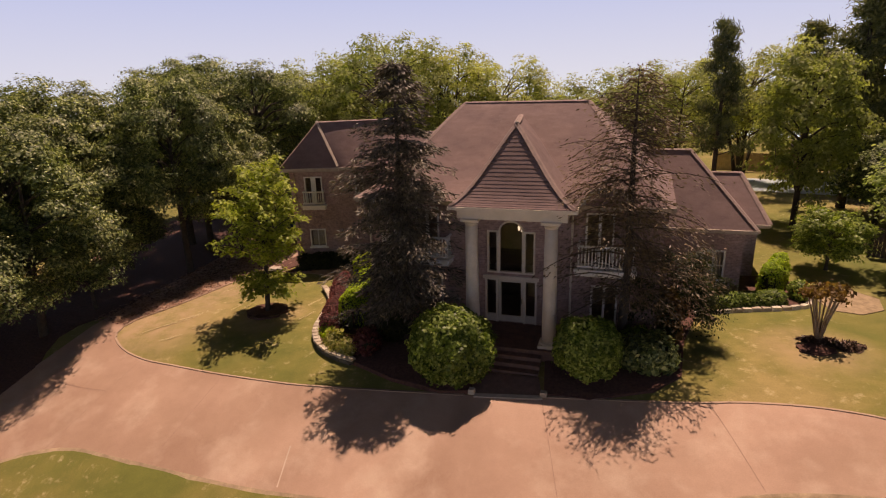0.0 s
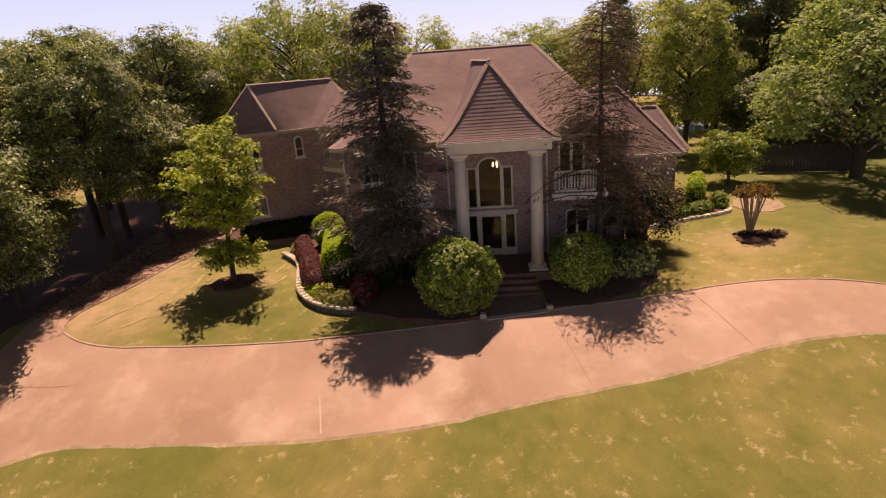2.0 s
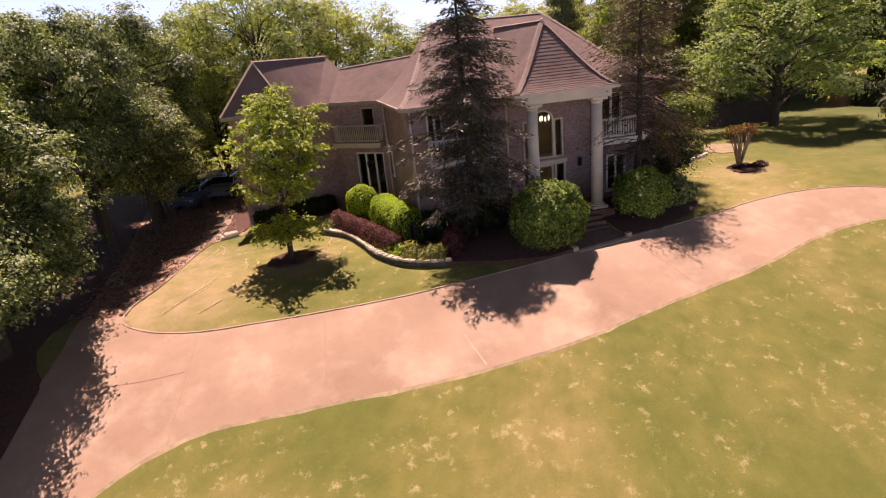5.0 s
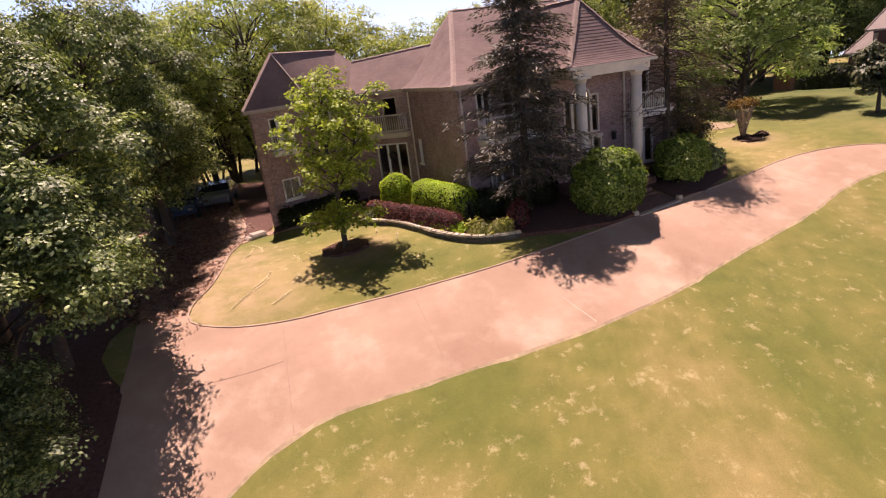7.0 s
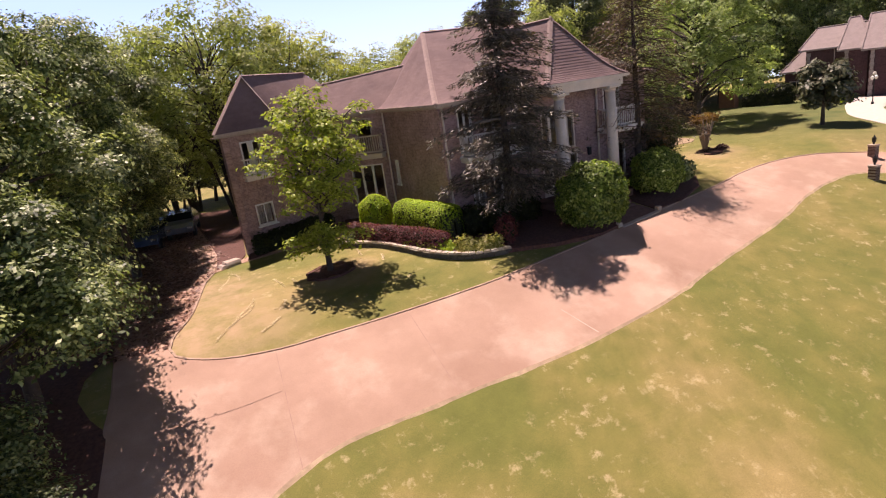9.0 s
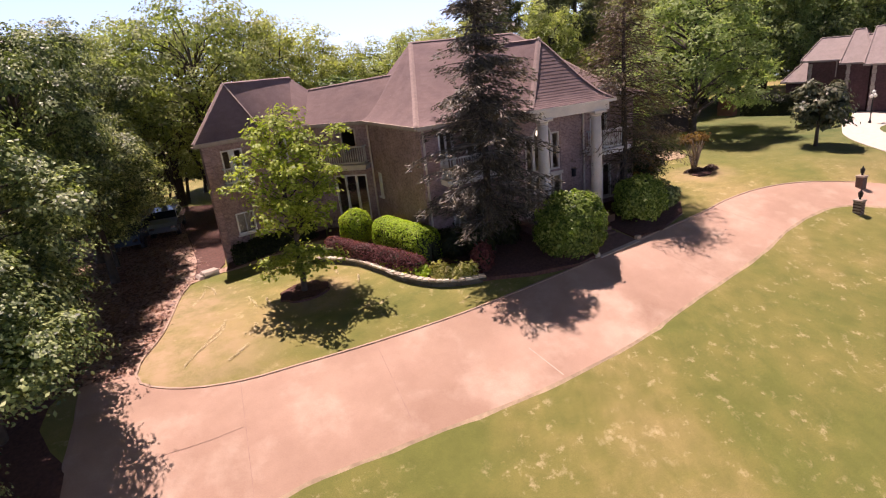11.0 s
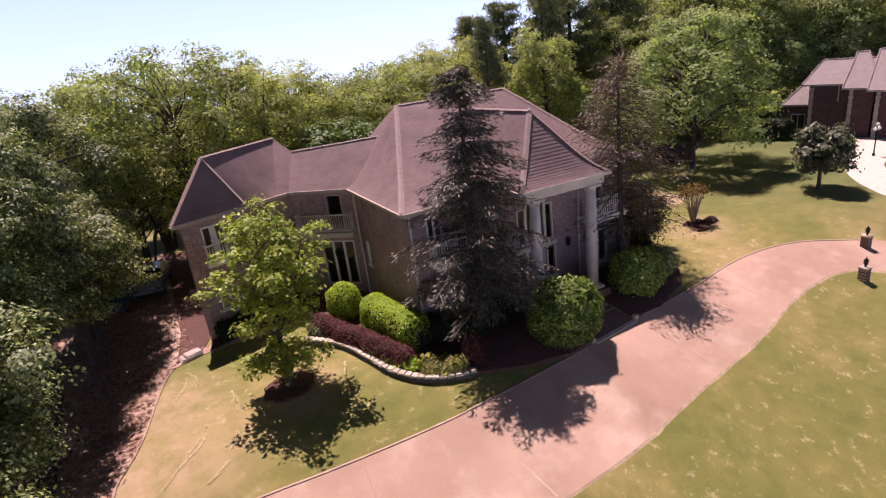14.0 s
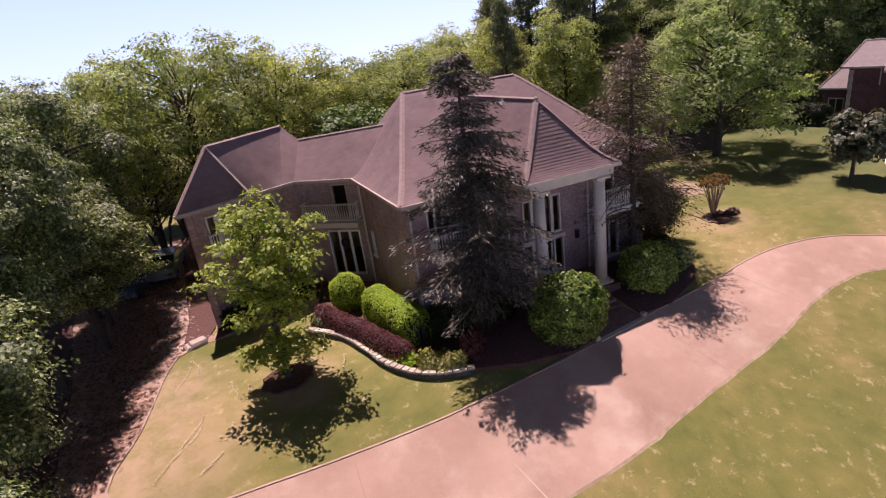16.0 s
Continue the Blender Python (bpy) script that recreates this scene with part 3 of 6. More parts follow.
for p, q in ((DOOR_X0 + 0.1, a0), (a1, DOOR_X1 - 0.1)):
    F_MAIN.block(fill, mu(p), mu(q), -0.28, -0.02, 4.95, 5.45)
part("brick_surround", fill, wall_brick(F_MAIN.u), house)
spandrel(F_MAIN, mu(a0), mu(a1), 4.92, 0.47, 5.452, house)


def entrance():
    """A wide glazed door between two side lights, in one cream frame."""
    z0, z1 = FLOOR, 2.82
    b = Build()
    u = [mu(DOOR_X0), mu(DOOR_X0 + 0.52), mu(-0.2), mu(DOOR_X1 - 0.52), mu(DOOR_X1)]
    for x, w in ((u[0], 0.08), (u[1] - 0.05, 0.1), (u[3] - 0.05, 0.1), (u[4] - 0.08, 0.08)):
        F_MAIN.block(b, x, x + w, -0.18, 0.04, z0, z1)
    F_MAIN.block(b, u[0] - 0.08, u[4] + 0.08, -0.18, 0.06, z1, z1 + 0.16)
    frame_ob = part("door_frame", b, PAINT, house, "cream moulded entrance frame")
    for x0, x1 in ((u[0] + 0.08, u[1] - 0.05), (u[3] + 0.05, u[4] - 0.08)):
        part("side_panel", F_MAIN.block(Build(), x0, x1, -0.1, -0.04, z0, z0 + 0.35), PAINT, frame_ob)
        part("top_rail", F_MAIN.block(Build(), x0, x1, -0.1, -0.04, z1 - 0.08, z1), PAINT, frame_ob)
        g = part("pane", Build().poly(F_MAIN.at(x0, -0.07, z0 + 0.35), F_MAIN.at(x1, -0.07, z0 + 0.35), F_MAIN.at(x1, -0.07, z1 - 0.08), F_MAIN.at(x0, -0.07, z1 - 0.08)), GLASS, frame_ob)
        g.visible_shadow = False
    for x0, x1 in ((u[1] + 0.055, u[3] - 0.055),):
        d = Build()
        F_MAIN.block(d, x0, x0 + 0.11, -0.12, -0.05, z0 + 0.02, z1)
        F_MAIN.block(d, x1 - 0.11, x1, -0.12, -0.05, z0 + 0.02, z1)
        F_MAIN.block(d, x0 + 0.11, x1 - 0.11, -0.12, -0.05, z0 + 0.02, z0 + 0.3)
        F_MAIN.block(d, x0 + 0.11, x1 - 0.11, -0.12, -0.05, z1 - 0.14, z1)
        leaf = part("door", d, PAINT, house, "cream front door with one large pane")
        g = part("pane", Build().poly(F_MAIN.at(x0 + 0.11, -0.085, z0 + 0.3), F_MAIN.at(x1 - 0.11, -0.085, z0 + 0.3), F_MAIN.at(x1 - 0.11, -0.085, z1 - 0.14), F_MAIN.at(x0 + 0.11, -0.085, z1 - 0.14)), GLASS, leaf)
        g.visible_shadow = False
        side = x1 - 0.06
        part("handle", F_MAIN.block(Build(), side - 0.015, side + 0.015, -0.05, 0.02, 1.75, 1.97), CHROME, leaf, "brass-coloured door handle")


entrance()
window(F_MAIN, mu(2.8), mu(3.9), UPPER, 5.85, 2, 1, WHITE, False, bar=0.12, label="white French doors on the balcony")
window(F_MAIN, mu(3.1), mu(4.15), 1.05, 2.85, 2, 1, WHITE, bar=0.1)
window(F_MAIN, mu(-4.4), mu(-3.3), UPPER, 5.85, 2, 1, WHITE, False, bar=0.12)
window(F_MAIN, mu(-4.2), mu(-3.2), 1.05, 2.85, 2, 3, WHITE, bar=0.06)
window(F_MAIN, mu(-5.75), mu(-5.0), UPPER, 5.85, 2, 1, WHITE, False, bar=0.1)
window(F_MAIN, mu(-5.35), mu(-4.7), 1.3, 2.95, 2, 1, WHITE, curtain=True)
balcony(F_MAIN, mu(2.55), mu(4.7), UPPER, 0.7, rail=0.92)
balcony(F_MAIN, mu(-5.75), mu(-2.75), UPPER, 0.7, rail=0.92)

wall(F_SIDE, PLINTH, EAVE, [(0.9, 1.3, 2.2, 3.5)])
window(F_SIDE, 0.9, 1.3, 2.2, 3.5, 1, 2, WHITE)
wall(F_RECESS, PLINTH, EAVE, [(1.85, 2.75, 3.95, 5.85), (1.15, 3.05, 0.75, 3.3)])
window(F_RECESS, 1.85, 2.75, 3.95, 5.85, 1, 1, TRIM, False, label="dark balcony door in weathered frame")
window(F_RECESS, 1.15, 3.05, 0.75, 3.3, 3, 1, WHITE, False, bar=0.14, label="white-framed terrace doors with a dark wreath")
balcony(F_RECESS, 0.15, 3.3, 3.95, 0.6, mat=PAINT, label="cream balcony set in the corner between the wings")
wreath = Build()
ring_pts = [F_RECESS.at(2.1 + 0.2 * math.cos(k * math.pi / 8), 0.06, 2.6 + 0.2 * math.sin(k * math.pi / 8)) for k in range(17)]
solid("wreath", wreath.tube(ring_pts, 0.06, 6), DARKWOOD, "dark round wreath hanging on the terrace door", "wreath")
wall(F_WING_R, PLINTH, EAVE, [(0.55, 1.1, 4.55, 5.85)])
window(F_WING_R, 0.57, 1.08, 4.55, 5.52, 1, 2, WHITE, arch=0.26, label="small arched window in white frame")
spandrel(F_WING_R, 0.55, 1.1, 5.52, 0.28, 5.852, house)
wall(F_WING_F, PLINTH, EAVE, [(0.85, 1.95, 3.95, 5.65), (0.9, 1.9, 1.25, 2.4)])
window(F_WING_F, 0.85, 1.95, 3.95, 5.65, 2, 1, WHITE, bar=0.3, label="pair of white casements behind a low rail")
balcony(F_WING_F, 0.75, 2.05, 3.95, 0.3, rail=0.8)
window(F_WING_F, 0.9, 1.9, 1.25, 2.4, 2, 1, WHITE, curtain=True)
wall(F_WING_L, PLINTH, EAVE)
wall(F_RSIDE, PLINTH, EAVE)
wall(F_RW, PLINTH, 4.0, [(2.2, 3.2, 1.35, 2.9)])
window(F_RW, 2.2, 3.2, 1.35, 2.9, 2, 2, WHITE, curtain=True, bar=0.05)
wall(F_RWS, PLINTH, 4.0)
wall(F_REAR_W, PLINTH, 3.7)
wall(F_REAR_S, PLINTH, 3.7)
wall(F_BACK, PLINTH, 6.0)
wall(F_BACK_E, PLINTH, 3.5)
# an inner floor and a dark back wall close the rooms behind the glass
part("inner_floor", Build().box(-6.2, 5.3, 7.3, 16.6, 3.2, 3.35), ROOM, house)
part("inner_floor", Build().box(-6.2, 5.3, 3.6, 7.0, 3.0, 3.15), ROOM, house)
part("inner_floor", Build().box(-13.8, -9.9, 11.6, 16.6, 3.2, 3.35), ROOM, house)
part("inner_wall", Build().box(-9.6, -9.5, 11.4, 16.6, 0.05, 6.0), ROOM, house)
part("inner_wall", Build().box(-6.2, 5.3, 7.05, 7.2, 0.05, 6.1), ROOM, house)
part("room_floor", Build().box(-6.2, 5.3, 2.35, 7.0, 0.5, 0.8), ROOM, house)


def steps_tabs(b, rng, a, bb, c, d, prof, tab=0.3, course=0.145, lip=0.012):
    """Shingle tabs in overlapping courses between an eave line a-b and a ridge line d-c; prof bends the slope."""
    a, bb, c, d = map(Vector, (a, bb, c, d))
    slope = ((d - a).length + (c - bb).length) / 2
    n = max(4, int(slope / course))

    def row(s):
        p, q = a.lerp(d, s), bb.lerp(c, s)
        lift = prof(s) * ((d.z + c.z) - (a.z + bb.z)) / 2
        p, q = p.copy(), q.copy()
        p.z += lift
        q.z += lift
        return p, q

    face_n = (bb - a).cross(d - a)
    if face_n.length < 1e-6:
        face_n = (bb - a).cross(c - a)
    face_n.normalize()
    if face_n.z < 0:
        face_n = -face_n
    for k in range(n):
        p0, q0 = row(k / n)
        p1, q1 = row(min(1.0, (k + 1.12) / n))
        p0, q0 = p0 + face_n * lip, q0 + face_n * lip
        p1, q1 = p1 + face_n * 0.002, q1 + face_n * 0.002
        m = max(1, int((q0 - p0).length / tab))
        off = rng.random() * 0.6
        cuts = [0.0] + [min(1, max(0, (i + off + rng.uniform(-0.1, 0.1)) / m)) for i in range(1, m)] + [1.0]
        low = 0.012
        for u0, u1 in zip(cuts, cuts[1:]):
            if u1 - u0 < 1e-4:
                continue
            j = face_n * rng.uniform(0, 0.4) * lip
            e0, e1 = p0.lerp(q0, u0) + j, p0.lerp(q0, u1) + j
            t0, t1 = p1.lerp(q1, u0), p1.lerp(q1, u1)
            i0 = len(b.v)
            dn = -face_n * (lip + 0.01)
            b.v += [tuple(x) for x in (e0, e1, t1, t0, e0 + dn, e1 + dn)]
            b.f += [(i0, i0 + 1, i0 + 2, i0 + 3), (i0 + 4, i0 + 5, i0 + 1, i0)]
    return b


def bell(s):
    """Slopes flare out towards the eave."""
    return -0.62 * s * (1 - s) ** 2


def straight(s):
    return 0.0


def under(a, bb, c, d, prof, n=10):
    """The roof deck below the shingles."""
    b = Build()
    a, bb, c, d = map(Vector, (a, bb, c, d))
    rows = []
    for k in range(n + 1):
        s = k / n
        lift = prof(s) * ((d.z + c.z) - (a.z + bb.z)) / 2 - 0.03
        p, q = a.lerp(d, s), bb.lerp(c, s)
        rows.append(((p.x, p.y, p.z + lift), (q.x, q.y, q.z + lift)))
    for (p, q), (r, s) in zip(rows, rows[1:]):
        b.poly(p, q, s, r)
    return b


shingle_rng = random.Random(4)


def slope(a, bb, c, d, prof=bell, tab=0.32, course=0.15, label="", lip=0.002):
    r = part("roof", under(a, bb, c, d, prof), SOFFIT, house, label)
    t = part("shingles", steps_tabs(Build(), shingle_rng, a, bb, c, d, prof, tab, course, lip), SHINGLE, r)
    tagged(t, kind="stuff")
    return r


def cap(a, d, prof=bell, wide=0.13, mat=None, name="ridge_cap"):
    """Cap shingles along a hip or ridge, following its bend."""
    a, d = Vector(a), Vector(d)
    n = max(3, int((d - a).length / 0.45))
    b = Build()
    across = Vector((a.y - d.y, d.x - a.x, 0)).normalized() * wide
    pts = []
    for k in range(n + 1):
        p = a.lerp(d, k / n)
        p.z += prof(k / n) * (d.z - a.z) + 0.045
        pts.append(p)
    for k, p in enumerate(pts):
        lift = Vector((0, 0, 0.008 * (k % 2)))
        b.v += [tuple(p - across - Vector((0, 0, 0.05))), tuple(p + lift), tuple(p + across - Vector((0, 0, 0.05)))]
    for k in range(len(pts) - 1):
        o = 3 * k
        b.f += [(o, o + 3, o + 4, o + 1), (o + 1, o + 4, o + 5, o + 2)]
    part(name, b, mat or RIDGE, house)


def gutter(a, bb, z, name="gutter", mat=None):
    """Fascia, gutter and soffit under an eave line."""
    a, bb = Vector(a), Vector(bb)
    u = (bb - a).normalized()
    n = Vector((u.y, -u.x))
    f = Face((a.x, a.y), (bb.x, bb.y))
    g = f.block(Build(), 0, f.long, -0.02, 0.09, z - 0.13, z - 0.005)
    part(name, g, mat or GUTTER, house, "tan gutter")
    part("soffit", f.block(Build(), 0.02, f.long - 0.02, -0.5, -0.021, z - 0.2, z - 0.12), SOFFIT, house)


# eave corners and ridge ends
EL, ER = (-6.94, 1.51, EAVE), (6.03, 1.55, EAVE)
NOTCH = (-7.18, 8.19, EAVE)
INNER = (-9.73, 10.28, EAVE)
W2 = (-12.0, 9.5, EAVE)
W1 = (-15.5, 8.6, 6.2)
R_L, R_R = (-3.8, 8.4, 9.85), (2.35, 8.0, 9.85)
PEAK, WEND = (-13.45, 10.0, 8.82), (-9.5, 13.2, 8.76)
LOWR, LOWR2 = (-8.77, 12.3, 7.97), (-4.6, 9.4, 8.35)
BACK_L, BACK_R = (-4.6, 17.4, EAVE), (6.6, 17.4, EAVE)
slope(EL, ER, R_R, R_L, label="broad brown shingle front slope")
slope(NOTCH, EL, R_L, R_L, label="flared brown shingle side slope")
slope(ER, BACK_R, R_R, R_R)
slope(BACK_R, BACK_L, R_L, R_R, course=0.4, tab=0.6)
slope(BACK_L, NOTCH, R_L, R_L)
slope(INNER, (-6.1, 7.3, EAVE), (-3.9, 8.9, 8.41), LOWR, straight)
slope((-3.0, 17.4, EAVE), (-9.2, 17.4, EAVE), LOWR, LOWR2, straight, course=0.4, tab=0.6)
MEET = (-10.35, 10.07, EAVE)
slope(W2, MEET, WEND, PEAK, straight)
slope(MEET, INNER, LOWR, WEND, straight)
part("roof", Build().poly(LOWR, (-8.2, 17.4, EAVE), WEND), SHINGLE, house)
slope(W1, W2, PEAK, PEAK, straight)
slope((-14.5, 17.4, EAVE), W1, PEAK, PEAK, straight)
slope((-8.2, 17.4, EAVE), (-14.5, 17.4, EAVE), PEAK, WEND, straight, course=0.4, tab=0.6)
cap(EL, R_L)
cap(ER, R_R)
cap(R_L, R_R, straight)
cap(W1, PEAK, straight)
cap((W2[0], W2[1], W2[2] + 0.05), (PEAK[0], PEAK[1], PEAK[2] + 0.05), straight, mat=TRIM)
cap(PEAK, WEND, straight)
cap(LOWR, LOWR2, straight, wide=0.09)
for a, bb in ((EL, (-2.2, 1.53)), ((2.58, 1.54), ER), (NOTCH, EL), (INNER, NOTCH), (W2, INNER), (W1, W2)):
    gutter(a[:2], bb[:2], a[2] if len(a) > 2 else EAVE)

# single-storey east wing with a steep hipped roof, and a lower one behind it
E_L, E_R, E_B = (5.3, 7.5, 4.02), (10.05, 7.5, 4.02), (10.05, 13.2, 4.02)
E_RL, E_RR = (4.6, 10.4, 7.3), (7.2, 10.4, 7.3)
slope(E_L, E_R, E_RR, E_RL, straight)
slope(E_R, E_B, E_RR, E_RR, straight)
slope(E_B, (5.2, 13.4, 4.02), E_RL, E_RR, straight, course=0.4, tab=0.6)
cap(E_R, E_RR, straight)
cap(E_RL, E_RR, straight)
gutter((5.75, 7.5), (10.05, 7.5), 4.02)
gutter((10.05, 7.5), (10.05, 9.85), 4.02)
B_L, B_R, B_B = (8.0, 9.85, 3.75), (11.05, 9.85, 3.75), (11.05, 17.2, 3.75)
B_RL, B_RR = (8.0, 12.3, 5.9), (9.9, 12.3, 5.9)
slope(B_L, B_R, B_RR, B_RL, straight)
slope(B_R, B_B, B_RR, B_RR, straight)
slope(B_B, (8.0, 17.2, 3.75), B_RL, B_RR, straight, course=0.4, tab=0.6)
cap(B_R, B_RR, straight)
cap(B_RL, B_RR, straight)
gutter((10.15, 9.85), (11.05, 9.85), 3.75)

# ---- portico ----
P_L, P_R, P_Z = -2.2, 2.58, 6.38
APEX = (0.0, 2.15, 9.3)
BACK_END = (-0.7, 7.0, 9.3)
slope((P_L, -0.06, P_Z), (P_R, -0.06, P_Z), APEX, APEX, bell, 0.34, 0.19, "steep hipped portico roof in coarse brown shingles", 0.016)
slope((P_L, 7.0, P_Z), (P_L, -0.06, P_Z), APEX, BACK_END, bell)
slope((P_R, -0.06, P_Z), (P_R, 7.0, P_Z), BACK_END, APEX, bell)
cap((P_L, -0.06, P_Z), APEX)
cap((P_R, -0.06, P_Z), APEX)
cap(APEX, BACK_END, straight)
part("finial", Build().lathe(APEX[0], APEX[1], [(0.07, 9.24), (0.08, 9.35), (0.03, 9.4), (0.01, 9.42)], 8), TRIM, house)
beam = Build()
beam.box(P_L + 0.3, P_R - 0.3, 0.0, 0.48, 5.9, 6.24)
beam.box(P_L + 0.3, P_L + 0.78, 0.481, 1.999, 5.9, 6.24)
beam.box(P_R - 0.78, P_R - 0.3, 0.481, 1.999, 5.9, 6.24)
part("entablature", beam, PAINT, house, "cream entablature over the columns")
corn = Build()
corn.box(P_L - 0.05, P_R + 0.05, -0.12, 0.02, 6.24, 6.36)
corn.box(P_L - 0.06, P_L + 0.1, 0.021, 1.55, 6.24, 6.36)
corn.box(P_R - 0.1, P_R + 0.06, 0.021, 1.55, 6.24, 6.36)
part("cornice", corn, PAINT, house, "cream moulded cornice")
part("portico_ceiling", Build().box(P_L + 0.1, P_R - 0.1, 0.03, 1.99, 6.245, 6.29), PAINT, house)
for cx in (-1.38, 1.68):
    cy = 0.22
    col = part("column", Build().lathe(cx, cy, [(0.27, FLOOR + 0.22), (0.275, 1.9), (0.26, 3.6), (0.235, 5.68)], 24), PAINT, house, "tall cream round column", smooth=True)
    bs = Build().box(cx - 0.38, cx + 0.38, cy - 0.38, cy + 0.38, FLOOR, FLOOR + 0.12)
    part("base", bs.lathe(cx, cy, [(0.36, FLOOR + 0.12), (0.37, FLOOR + 0.17), (0.3, FLOOR + 0.22), (0.29, FLOOR + 0.26)], 24), PAINT, col)
    cp = Build().lathe(cx, cy, [(0.25, 5.64), (0.27, 5.68), (0.25, 5.71), (0.32, 5.8)], 24)
    part("capital", cp.box(cx - 0.35, cx + 0.35, cy - 0.35, cy + 0.35, 5.8, 5.9), PAINT, col)


def eyebrow(x0, x1):
    """An arched wall dormer that breaks the eave: white moulded hood, brick face, shingled barrel behind."""
    mid, half, rise, z = (x0 + x1) / 2, (x1 - x0) / 2, 0.62, EAVE + 0.02
    n = 14
    ang = [math.pi * k / n for k in range(n + 1)]
    hood, barrel, tym = Build(), Build(), Build()

    def ring(r, dz, y):
        return [(mid - (half + r) * math.cos(a), y, z + (rise + r) * math.sin(a) + dz) for a in ang]

    o0, o1, i0, i1 = ring(0.05, 0, 1.5), ring(0.05, 0, 1.62), ring(-0.08, 0, 1.5), ring(-0.08, 0, 1.62)
    hood.v = o0 + i0 + i1 + o1
    m = n + 1
    for k in range(n):
        for j in range(4):
            p, q = j * m + k, (j + 1) % 4 * m + k
            hood.f.append((p, p + 1, q + 1, q))
    hood.f += [(0, m, 2 * m, 3 * m), (3 * m + n, 2 * m + n, m + n, n)]
    d = part("dormer", hood, WHITE, house, "white arched hood of an eyebrow dormer")
    b0, b1 = ring(0.03, 0, 1.62), ring(-0.45, -0.1, 3.2)
    for k in range(n):
        barrel.poly(b0[k], b1[k], b1[k + 1], b0[k + 1])
    part("barrel_roof", barrel, SHINGLE, d)
    tym.poly(*[(p[0], 1.58, p[2]) for p in ring(-0.07, 0, 0)], )
    part("tympanum", tym, wall_brick(F_MAIN.u), d)


eyebrow(2.7, 4.45)
eyebrow(-4.95, -2.85)


def downspout(face, u, z0, z1):
    b = Build().tube([face.at(u, 0.3, z1 - 0.02), face.at(u, 0.1, z1 - 0.25), face.at(u, 0.09, z0 + 0.15), face.at(u, 0.25, z0 + 0.05)], 0.05, 6)
    part("downspout", b, PAINT, house, "cream downspout")


downspout(F_MAIN, 0.12, 0.0, EAVE)
downspout(F_SIDE, 0.35, 0.0, EAVE)
downspout(F_MAIN, mu(-2.0), 0.6, EAVE)
downspout(F_MAIN, mu(2.3), 0.6, EAVE)

# porch floor, two steps and the brick-paved walk
part("porch", Build().box(-2.0, 2.3, -0.35, 1.99, 0.2, FLOOR), PAVER, house, "dark clay-paved porch")
for k in range(4):
    part("step", Build().box(-1.1, 1.5, -0.35 - 0.32 * (k + 1), -0.351 - 0.32 * k, -0.1, FLOOR - 0.16 * (k + 1)), PAVER, house)
lantern = part("wall_lantern", F_MAIN.block(Build(), mu(1.55), mu(1.7), 0.05, 0.2, 2.55, 2.9), IRON, house, "black wall lantern beside the door")
part("bracket", F_MAIN.block(Build(), mu(1.6), mu(1.65), 0.0, 0.049, 2.6, 2.95), IRON, lantern)
part("lantern_cap", F_MAIN.block(Build(), mu(1.52), mu(1.73), 0.03, 0.23, 2.9, 2.94), IRON, lantern)

# chandelier in the stair hall, seen through the arched window
GLOW = bpy.data.materials.new("candle_bulb")
GLOW.use_nodes = True
e = GLOW.node_tree.nodes["Principled BSDF"]
e.inputs["Emission Color"].default_value, e.inputs["Emission Strength"].default_value = (1.0, 0.86, 0.62, 1), 1.3
chandelier = thing("chandelier", "brass chandelier with lit candle bulbs hanging in the hall", "chandelier")
HX, HY, HZ = 0.35, 3.1, 4.75
part("rod", Build().tube([(HX, HY, 6.0), (HX, HY, HZ + 0.05)], 0.02, 6), CHROME, chandelier)
for k in range(6):
    cx, cy = HX + 0.34 * math.cos(k * math.pi / 3), HY + 0.34 * math.sin(k * math.pi / 3)
    arm = part("arm", Build().tube([(HX, HY, HZ), ((HX + cx) / 2, (HY + cy) / 2, HZ - 0.1), (cx, cy, HZ + 0.02)], 0.015, 5), CHROME, chandelier)
    part("bulb", Build().lathe(cx, cy, [(0.02, HZ + 0.02), (0.055, HZ + 0.1), (0.04, HZ + 0.22), (0.005, HZ + 0.28)], 8), GLOW, arm, "glowing candle bulb", True)

# ---- trees ----
def limb(rng, start, end, sag, n=5):
    a, d = Vector(start), Vector(end)
    pts = []
    for k in range(n):
        p = a.lerp(d, k / (n - 1))
        p.z += sag * math.sin(math.pi * k / (n - 1))
        if 0 < k < n - 1:
            p += Vector((rng.normal(), rng.normal(), 0)) * 0.04 * (d - a).length
        pts.append(p)
    return pts


